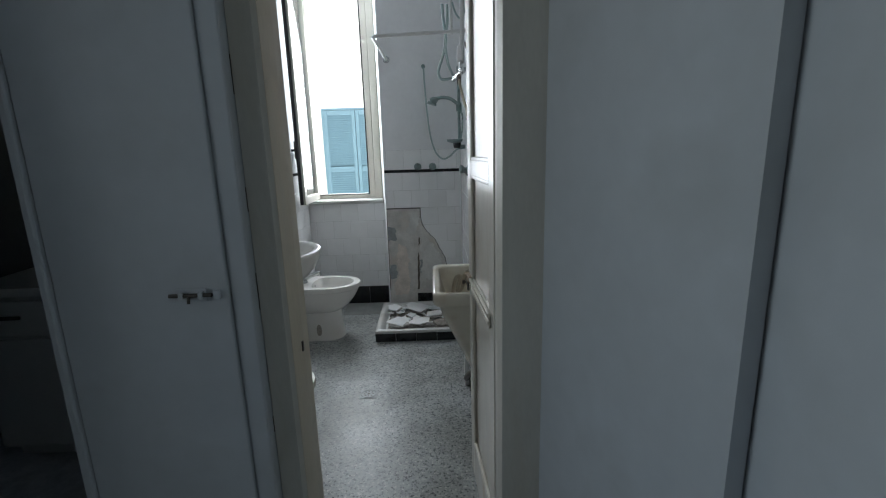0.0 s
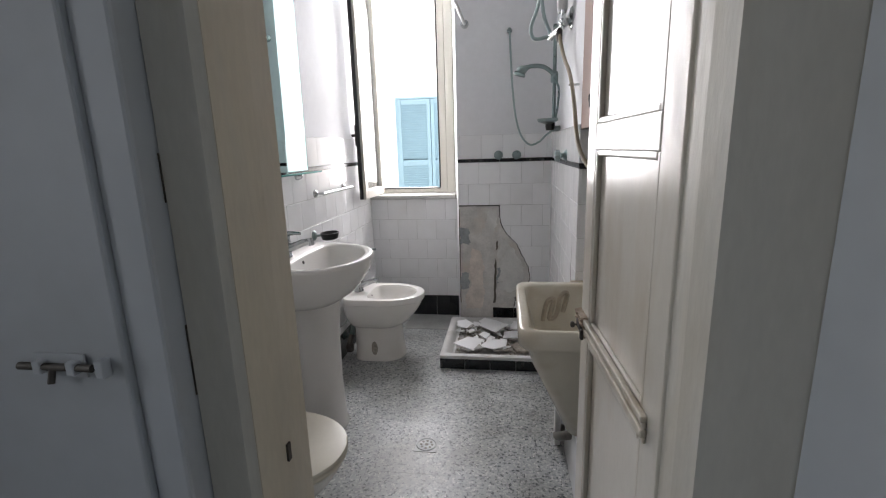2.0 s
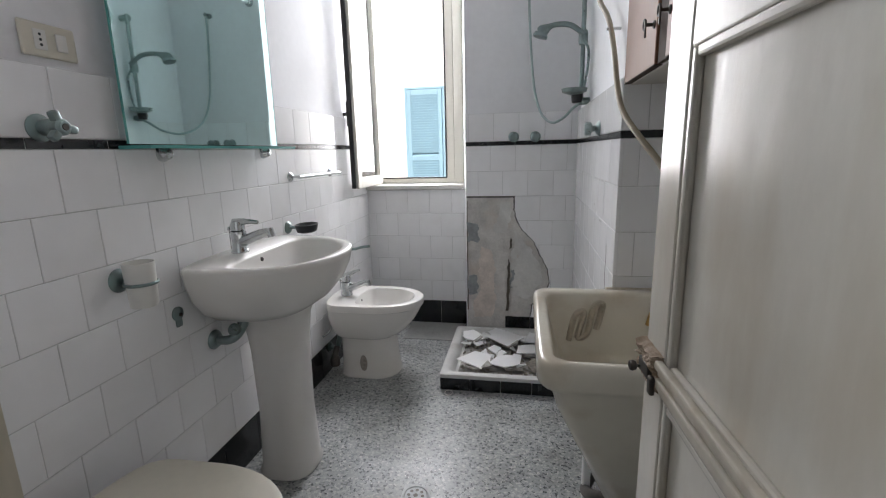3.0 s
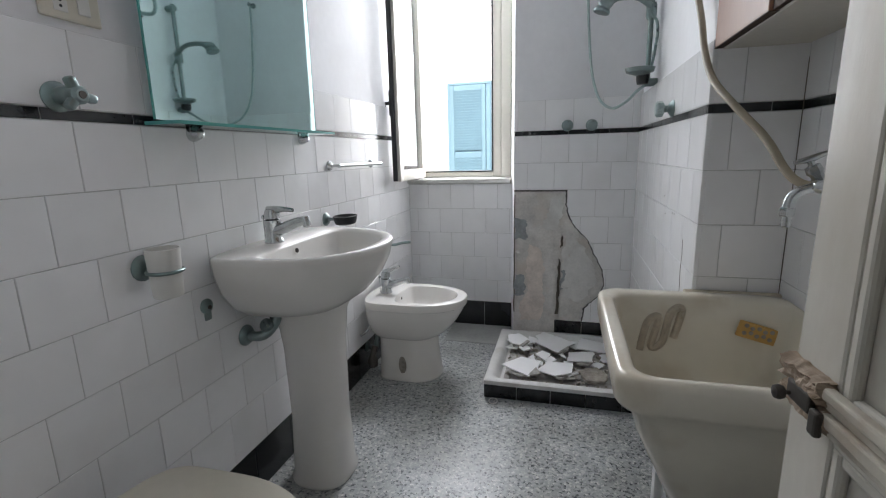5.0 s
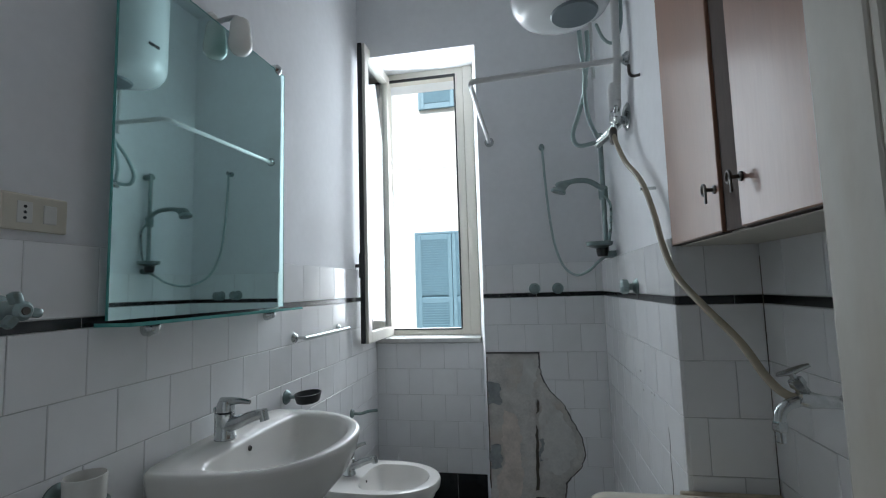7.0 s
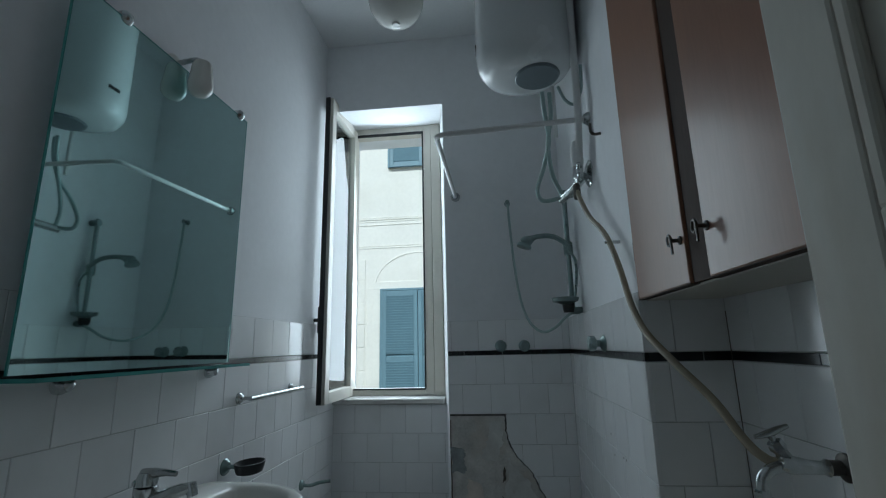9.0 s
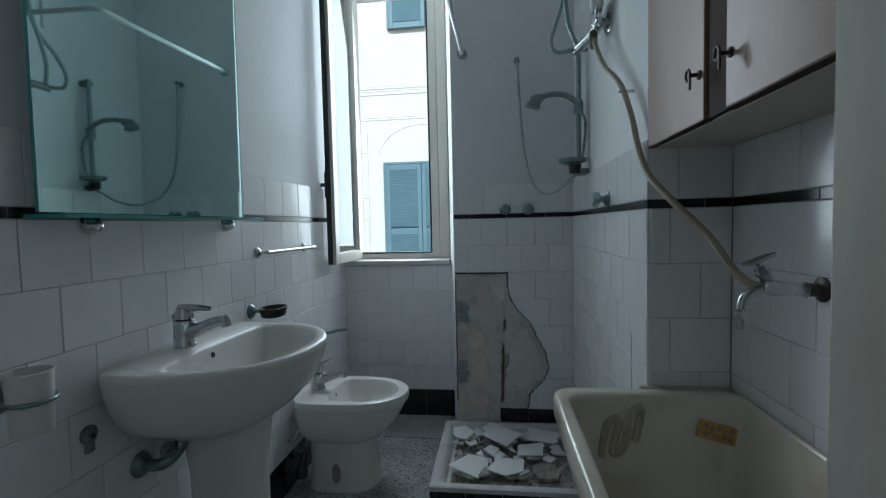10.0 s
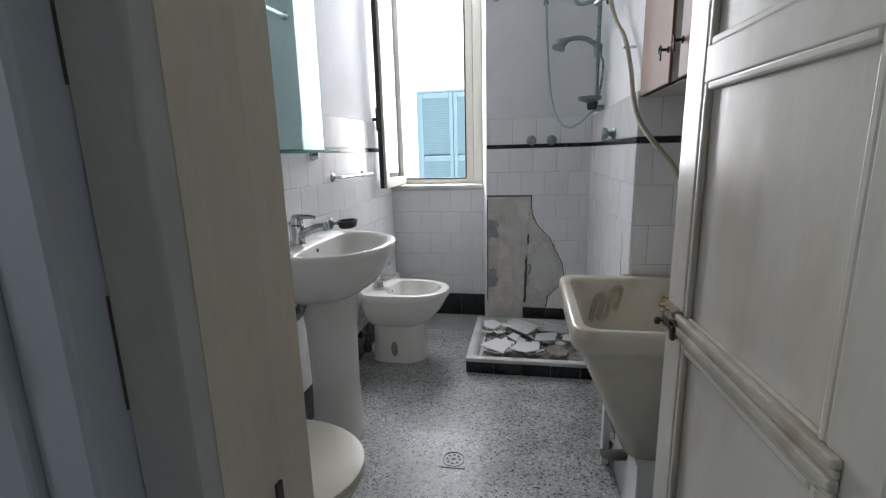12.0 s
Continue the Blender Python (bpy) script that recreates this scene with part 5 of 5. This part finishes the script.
lathe_part("hose_barb", [(0.0105, -0.030), (0.0125, -0.024), (0.0105, -0.018), (0.0125, -0.012), (0.0105, -0.004), (0.0105, 0.006)], CHROME, sink_tap, Matrix.Translation((-0.192, 0, -0.070)), n=14)

# ---- wall cabinet ----
cup2 = thing("wall_cabinet", (0, 0, 0), "pinkish brown veneered wall cabinet with two doors and keys", "cabinet")
CX, CY0, CY1, CZ0, CZ1 = 0.662, 2.20, 2.982, 1.352, 2.47
box_part("body", (CX, CY0, CZ0 + 0.018), (XR - 0.014, CY1, CZ1), CABDARK, cup2, "dark brown carcass", 0.002)
box_part("bottom_board", (CX + 0.001, CY0, CZ0), (XR - 0.014, CY1, CZ0 + 0.0175), CABPALE, cup2, "pale underside board", 0.002)
for y0, y1 in ((2.655, 2.980), (CY0 + 0.003, 2.573)):
    d_ = box_part("cabinet_door", (CX - 0.018, y0, CZ0 + 0.004), (CX - 0.0005, y1, CZ1 - 0.004), CABWOOD, cup2, "", 0.003)
    box_part("door_edge", (CX - 0.0185, y0 - 0.001, CZ0 + 0.002), (CX - 0.0003, y1 + 0.001, CZ0 + 0.0038), CABDARK, d_, "", 0)
box_part("centre_stile", (CX - 0.0120, 2.575, CZ0 + 0.004), (CX - 0.0005, 2.653, CZ1 - 0.004), CABDARK, cup2, "dark centre stile", 0.001)
for y in (2.674, 2.556):
    bm = bmesh.new()
    add_lathe(bm, [(0.009, 0), (0.009, 0.003), (0.004, 0.005), (0.004, 0.02)], Matrix.Translation((CX - 0.018, y, 1.445)) @ TNX, 12)
    add_tube(bm, [(CX - 0.04, y + 0.009 * math.cos(a), 1.445 + 0.011 * math.sin(a)) for a in [2 * math.pi * k / 16 for k in range(17)]], 0.0026, 6, False)
    add_box(bm, (CX - 0.042, y - 0.012, 1.415), (CX - 0.038, y - 0.006, 1.44), 0.001)
    part("key", bm, IRON, cup2, "dark metal key in its lock", smooth=True)
for z in (1.46, 2.38):
    tube_part("hinge", [(CX - 0.012, CY1 + 0.003, z), (CX - 0.012, CY1 + 0.003, z + 0.05)], 0.0045, IRON, cup2)
# ---- ceiling globe ----
globe = thing("globe_lamp", (-0.115, 3.50, 2.80), "white opal glass globe lamp hanging from the ceiling", "lamp")
prof = [(0.125 * math.sin(math.pi * k / 24), -0.125 * math.cos(math.pi * k / 24)) for k in range(1, 23)]
lathe_part("globe", prof, OPAL, globe, n=36, sharp=80)
lathe_part("gallery", [(0.05, 0.108), (0.055, 0.12), (0.05, 0.15), (0.02, 0.16)], WHITEPLASTIC, globe, n=24)
tube_part("stem", [(0, 0, 0.15), (0, 0, TOP - 2.80 - 0.002)], 0.012, WHITEPLASTIC, globe)
lathe_part("finial", [(0.016, -0.132), (0.018, -0.126), (0.02, -0.122)], OPAL, globe, n=16)

# ---- bare patch in the shower wall ----
HOLE_TOP = 0.908


def hole_edge(z):
    """Right edge of the missing tiles at the height z."""
    knots = ((0.0, 0.40), (0.165, 0.40), (0.25, 0.415), (0.31, 0.48), (0.38, 0.512), (0.47, 0.500), (0.55, 0.46), (0.64, 0.415), (0.70, 0.355), (0.76, 0.318), (0.83, 0.300), (0.91, 0.302))
    for (a, u), (b, w) in zip(knots, knots[1:]):
        if a <= z <= b:
            return u + (w - u) * (z - a) / (b - a) + 0.010 * noise.noise((z * 38, 3.1, 0.0)) + 0.005 * noise.noise((z * 110, 7.7, 0.0))
    return 0.0


bm = bmesh.new()
nx, nz = 60, 100
grid = {}
for i in range(nx + 1):
    for j in range(nz + 1):
        x, z = XN + 0.002 + (0.54 - XN) * i / nx, 0.06 + (HOLE_TOP + 0.012 - 0.06) * j / nz
        d = 0.0035 * noise.noise((x * 14, z * 14, 0)) + 0.0016 * noise.noise((x * 60, z * 60, 2))
        if x > 0.285 + 0.012 * noise.noise((z * 20, 1, 1)):
            d += 0.0025
        grid[i, j] = bm.verts.new((x, YS - 0.0035 - d, z))
for i in range(nx):
    for j in range(nz):
        bm.faces.new((grid[i, j], grid[i + 1, j], grid[i + 1, j + 1], grid[i, j + 1]))
part("bare_cement", bm, CEMENT, wall_back, "bare grey cement where tiles fell off", smooth=True, sharp=80)


def blotch(name, poly, y, thick, material, label, wob=0.016):
    bm = bmesh.new()
    rim, n = [], len(poly)
    for k in range(n):
        a, b = poly[k], poly[(k + 1) % n]
        for q in range(12):
            t = q / 12
            x, z = a[0] + (b[0] - a[0]) * t, a[1] + (b[1] - a[1]) * t
            rim.append((x + wob * noise.noise((x * 32, z * 32, 1.3)) + wob * 0.5 * noise.noise((x * 90, z * 90, 4.3)), z + wob * noise.noise((x * 32, z * 32, 8.3))))
    front = [bm.verts.new((x, y - thick, z)) for x, z in rim]
    back = [bm.verts.new((x, y + 0.004, z)) for x, z in rim]
    bm.faces.new(front)
    for k in range(len(rim)):
        j = (k + 1) % len(rim)
        bm.faces.new((front[k], front[j], back[j], back[k]))
    return part(name, bm, material, wall_back, label)


blotch("pale_plaster", [(0.29, 0.30), (0.38, 0.28), (0.43, 0.33), (0.47, 0.40), (0.45, 0.5), (0.40, 0.58), (0.345, 0.65), (0.30, 0.70), (0.285, 0.5)], YS - 0.007, 0.0015, CEMENTPALE, "pale plaster patch")
blotch("pale_plaster", [(0.06, 0.15), (0.17, 0.16), (0.195, 0.27), (0.175, 0.36), (0.19, 0.47), (0.165, 0.57), (0.10, 0.60), (0.085, 0.45), (0.10, 0.33), (0.055, 0.26)], YS - 0.007, 0.0012, mat("pinkish_plaster", (0.67, 0.60, 0.545), 0.95, var=0.2, scale=14, fine=80, bump=0.8, bump_scale=40), "pale pinkish plaster patch", 0.012)
blotch("pale_plaster", [(0.17, 0.70), (0.25, 0.68), (0.285, 0.78), (0.27, 0.88), (0.22, 0.86), (0.20, 0.78)], YS - 0.007, 0.0012, CEMENTPALE, "pale plaster patch", 0.016)
blotch("mortar_pad", [(0.022, 0.63), (0.09, 0.63), (0.09, 0.74), (0.022, 0.75)], YS - 0.007, 0.003, CEMENTDARK, "dark mortar pad")
blotch("mortar_pad", [(0.022, 0.30), (0.075, 0.31), (0.078, 0.42), (0.022, 0.42)], YS - 0.007, 0.003, CEMENTDARK, "dark mortar pad")
blotch("wall_slot", [(0.254, 0.20), (0.272, 0.20), (0.277, 0.50), (0.266, 0.53)], YS - 0.0095, 0.0012, GRIME_SHADE, "dark open chase", 0.006)
blotch("mortar_pad", [(0.278, 0.34), (0.292, 0.37), (0.29, 0.42), (0.305, 0.44), (0.29, 0.47), (0.28, 0.46)], YS - 0.0085, 0.0015, CEMENTDARK, "dark mortar smear", 0.02)
# Strip coloured dark for the shadow gap at the patch's left side.
blotch("wall_slot", [(0.0165, 0.20), (0.023, 0.20), (0.022, 0.88), (0.0165, 0.88)], YS - 0.0085, 0.0012, GRIME_SHADE, "dark strip for the shadow gap", 0.003)
blotch("wall_slot", [(0.270, 0.585), (0.284, 0.60), (0.286, 0.64), (0.280, 0.66)], YS - 0.0095, 0.0012, GRIME_SHADE, "dark open chase", 0.006)

for y, z in ((3.43, 0.945), (3.40, 0.885), (3.29, 0.90), (3.26, 0.90), (3.30, 0.55)):
    lathe_part("screw_hole", [(0.0035, 0), (0.0035, 0.0006)], GRIME_SHADE, wall_pier, Matrix.Translation((XP - 0.0131, y, z)) @ TNX, "small dark drill hole", 8)
tube_part("hairline_crack", [(XP - 0.0132, 3.12 + 0.004 * math.sin(k * 1.7), 0.60 + 0.03 * k) for k in range(9)], 0.0009, GRIME_SHADE, wall_pier, "thin dark crack", n=5)
tube_part("hairline_crack", [(XR - 0.0135, YP - 0.0135, 0.72 + 0.04 * k) for k in range(16)], 0.0014, GRIME_SHADE, wall_pier, "thin dark corner crack", n=5)

# dark strips that paint the shadow along the torn edge of the tiles
bm = bmesh.new()
prev = None
for k in range(141):
    z = 0.168 + (HOLE_TOP - 0.168) * k / 140
    e = hole_edge(z)
    a = e - 0.004 - 0.007 * abs(noise.noise((z * 30, 2.0, 0.5)))
    row = [bm.verts.new((a, YS - 0.0085, z)), bm.verts.new((e + 0.002, YS - 0.0115, z))]
    if prev:
        bm.faces.new((prev[0], prev[1], row[1], row[0]))
    prev = row
part("torn_edge", bm, mat("dark_edge_shadow", (0.11, 0.105, 0.10), 0.95, var=0.4, scale=40), wall_back, "dark strip for the shadow along the break")
box_part("torn_edge", (XN + 0.003, YS - 0.0115, HOLE_TOP - 0.0085), (hole_edge(HOLE_TOP), YS - 0.0065, HOLE_TOP - 0.0008), bpy.data.materials["dark_edge_shadow"], wall_back, "dark strip for the shadow below the tiles", 0.0)

# ---- wall tiles ----
tile_mesh = {}


def tile_data(w, h, t, material):
    key = (round(w, 3), round(h, 3), material.name)
    if key not in tile_mesh:
        me = bpy.data.meshes.new("tile")
        b = 0.0012
        v = [(0, 0, 0), (w, 0, 0), (w, 0, h), (0, 0, h), (0, -t + b, 0), (w, -t + b, 0), (w, -t + b, h), (0, -t + b, h), (b, -t, b), (w - b, -t, b), (w - b, -t, h - b), (b, -t, h - b)]
        f = [(0, 1, 5, 4), (1, 2, 6, 5), (2, 3, 7, 6), (3, 0, 4, 7), (4, 5, 9, 8), (5, 6, 10, 9), (6, 7, 11, 10), (7, 4, 8, 11), (8, 9, 10, 11)]
        me.from_pydata(v, [], f)
        me.materials.append(material)
        tile_mesh[key] = me
    return tile_mesh[key]


GAP, TT, SPITCH = 0.0017, 0.010, 0.1437
jit = random.Random(11)


def lay(parent, origin, angle, u0, u1, rows, phase, pitch=0.1515, material=TILE, skip=None, name="tile"):
    """Rows of tiles on a wall: origin and angle give the wall's line, u runs along it; rows of (z0, z1, shift)."""
    base = Matrix.Translation(origin) @ Matrix.Rotation(radians(angle), 4, "Z")
    for z0, z1, shift in rows:
        u = phase + shift * pitch / PITCH
        while u > u0:
            u -= pitch
        while u < u1 - 0.004:
            a, b = max(u, u0), min(u + pitch, u1)
            u += pitch
            if b - a < 0.012 or (skip and skip(a, b, z0, z1)):
                continue
            ob = new(name, tile_data(b - a - GAP, z1 - z0 - GAP, TT, material))
            ob.parent = parent
            ob.matrix_basis = base @ Matrix.Translation((a + GAP / 2, 0.0, z0 + GAP / 2)) @ Euler((radians(jit.uniform(-0.14, 0.14)), 0, radians(jit.uniform(-0.14, 0.14)))).to_matrix().to_4x4()


rows = [(BAND1, TTOP, 0.02)]
z, k = BAND0, 0
while z > PL + 0.03:
    rows.append((max(z - ROW, PL), z, 0.0 if k % 2 == 0 else PITCH / 2))
    z -= ROW
    k += 1
rows[-1] = (PL, rows[-1][1], rows[-1][2])
if rows[-1][1] - PL < 0.05:
    rows.pop()
    rows[-1] = (PL, rows[-1][1], rows[-1][2])
low = [(0.772 - 0.1545 * k, min(0.772 - 0.1545 * (k - 1), 0.93), 0.0 if k % 2 == 0 else PITCH / 2) for k in range(4)] + [(PL, 0.772 - 0.1545 * 3, 0.0)]
band, plinth = [(BAND0 + 0.0005, BAND1 - 0.0005, 0.0)], [(0.001, PL, 0.0)]


def in_hole(a, b, z0, z1):
    return z0 < HOLE_TOP - 0.01 and a < max(hole_edge(z0 + (z1 - z0) * q / 6) for q in range(7)) + 0.002


def backing(name, lo, hi):
    return tagged(box_part(name, lo, hi, GROUT, bevel=0), "grey grout bed behind the wall tiles", "grout", kind="structure")


EPS = 0.003
backing("tile_bed_left", (XL, YD1, 0), (XL + 0.0105, YW, TTOP))
lay(wall_left, (XL + EPS, YD1, 0), 90, 0.002, YW - YD1 - 0.012, rows, 2.357 - YD1, 0.1575)
lay(wall_left, (XL + EPS, YD1, 0), 90, 0.002, YW - YD1 - 0.012, band, 2.30 - YD1, 0.2, BLACK, None, "band_tile")
lay(wall_left, (XL + EPS, YD1, 0), 90, 0.002, YW - YD1 - 0.012, plinth, 2.36 - YD1, 0.2, BLACK, None, "plinth_tile")
backing("tile_bed_window", (XL + 0.0115, YW - 0.0105, 0), (-0.02, YW, 0.93))
lay(wall_sill, (XL, YW - EPS, 0), 0, 0.012, -0.022 - XL, low, 0.14, 0.149)
lay(wall_sill, (XL, YW - EPS, 0), 0, 0.012, -0.022 - XL, plinth, 0.1, 0.2, BLACK, None, "plinth_tile")
backing("tile_bed_shower", (0.515, YS - 0.0105, 0), (XP, YS, HOLE_TOP - 0.0005))
backing("tile_bed_shower", (XN, YS - 0.0105, HOLE_TOP), (XP, YS, TTOP))
lay(wall_back, (0, YS - EPS, 0), 0, XN + 0.002, XP - 0.012, rows, 0.159, SPITCH, skip=in_hole)
lay(wall_back, (0, YS - EPS, 0), 0, XN + 0.002, XP - 0.012, band, 0.1, 0.2, BLACK, None, "band_tile")
lay(wall_back, (0, YS - EPS, 0), 0, 0.24, XP - 0.012, [(0.09, PL, 0)], 0.1, 0.15, BLACK, None, "plinth_tile")
# tiles broken along the edge of the bare patch
for z0, z1, shift in rows:
    if z0 >= HOLE_TOP - 0.01:
        continue
    u = 0.159 + shift * SPITCH / PITCH - SPITCH * 4
    while u < XP - 0.012:
        a, b = max(u, XN + 0.002) + GAP / 2, min(u + SPITCH, XP - 0.012) - GAP / 2
        u += SPITCH
        if b - a < 0.012 or not in_hole(a, b, z0, z1):
            continue
        zs = [z0 + GAP / 2 + (z1 - z0 - GAP) * q / 14 for q in range(15)]
        edge = [(min(max(a, hole_edge(zz)), b), zz) for zz in zs]
        if min(e[0] for e in edge) > b - 0.006:
            continue
        poly = [(b, zs[0]), (b, zs[-1])] + edge[::-1]
        clean = [p_ for i_, p_ in enumerate(poly) if math.dist(p_, poly[i_ - 1]) > 1e-4]
        prism("broken_tile", clean, "y", YS - EPS - TT, YS - EPS, TILE, wall_back)
backing("tile_bed_pier", (XP - 0.0105, YP, 0), (XP, YS - 0.0115, TTOP))
lay(wall_pier, (XP - EPS, YS, 0), -90, 0.012, YS - YP + 0.012, rows, YS - YP)
lay(wall_pier, (XP - EPS, YS, 0), -90, 0.012, YS - YP + 0.012, band, YS - YP, 0.2, BLACK, None, "band_tile")
lay(wall_pier, (XP - EPS, YS, 0), -90, 0.66, YS - YP + 0.012, plinth, YS - YP, 0.2, BLACK, None, "plinth_tile")
backing("tile_bed_pier_face", (XP - 0.0105, YP - 0.0105, 0), (XR, YP, TTOP))
lay(wall_pier, (0, YP - EPS, 0), 0, XP - 0.004, XR - 0.012, rows, XP + 0.045)
lay(wall_pier, (0, YP - EPS, 0), 0, XP - 0.004, XR - 0.012, band, XP + 0.13, 0.2, BLACK, None, "band_tile")
backing("tile_bed_right", (XR - 0.0105, YD1, 0), (XR, YP - 0.0115, TTOP))
lay(wall_right, (XR - EPS, YP, 0), -90, 0.012, YP - YD1, rows, 0.10)
lay(wall_right, (XR - EPS, YP, 0), -90, 0.012, YP - YD1, band, 0.13, 0.2, BLACK, None, "band_tile")
lay(wall_right, (XR - EPS, YP, 0), -90, 0.012, YP - YD1, plinth, 0.13, 0.2, BLACK, None, "plinth_tile")

# ---- floor tiles ----
FP = 0.40
fme = {}


def floor_tile(x0, x1, y0, y1):
    key = (round(x1 - x0, 3), round(y1 - y0, 3))
    if key not in fme:
        w, d = key
        me = bpy.data.meshes.new("floor_tile")
        b = 0.0005
        v = [(0, 0, -0.011), (w, 0, -0.011), (w, d, -0.011), (0, d, -0.011), (0, 0, -b), (w, 0, -b), (w, d, -b), (0, d, -b), (b, b, 0), (w - b, b, 0), (w - b, d - b, 0), (b, d - b, 0)]
        me.from_pydata(v, [], [(0, 1, 5, 4), (1, 2, 6, 5), (2, 3, 7, 6), (3, 0, 4, 7), (4, 5, 9, 8), (5, 6, 10, 9), (6, 7, 11, 10), (7, 4, 8, 11), (8, 9, 10, 11)])
        me.materials.append(TERRAZZO)
        fme[key] = me
    ob = new("floor_tile", fme[key])
    ob.parent, ob.location = floor, (x0, y0, 0)


def floor_area(xa, xb, ya, yb, ox, oy):
    x = ox
    while x > xa:
        x -= FP
    while x < xb:
        y = oy
        while y > ya:
            y -= FP
        while y < yb:
            a, b, c, d = max(x, xa), min(x + FP, xb), max(y, ya), min(y + FP, yb)
            if b - a > 0.01 and d - c > 0.01:
                floor_tile(a + 0.0002, b - 0.0002, c + 0.0002, d - 0.0002)
            y += FP
        x += FP


tagged(box_part("floor_patch", (-0.40, 4.13, 0.0), (-0.052, YW - 0.014, 0.004), mat("smooth_grey_cement", (0.33, 0.335, 0.32), 0.6, var=0.2, scale=6, bump=0.2, bump_scale=30), bevel=0.001), "smooth grey cement strip in the floor below the window", "floor", kind="structure")
floor_area(XL + 0.001, XR - 0.001, YD1, YP - 0.001, 0.13, 2.62)
floor_area(XL + 0.001, XP - 0.001, YP - 0.001, YW - 0.001, 0.13, 2.62)
floor_area(-0.06, DX1 + 0.128, 1.546, YD1, 0.13, 2.62)
floor_area(-1.6, 0.903, -2.64, 1.546, 0.13, 2.62)
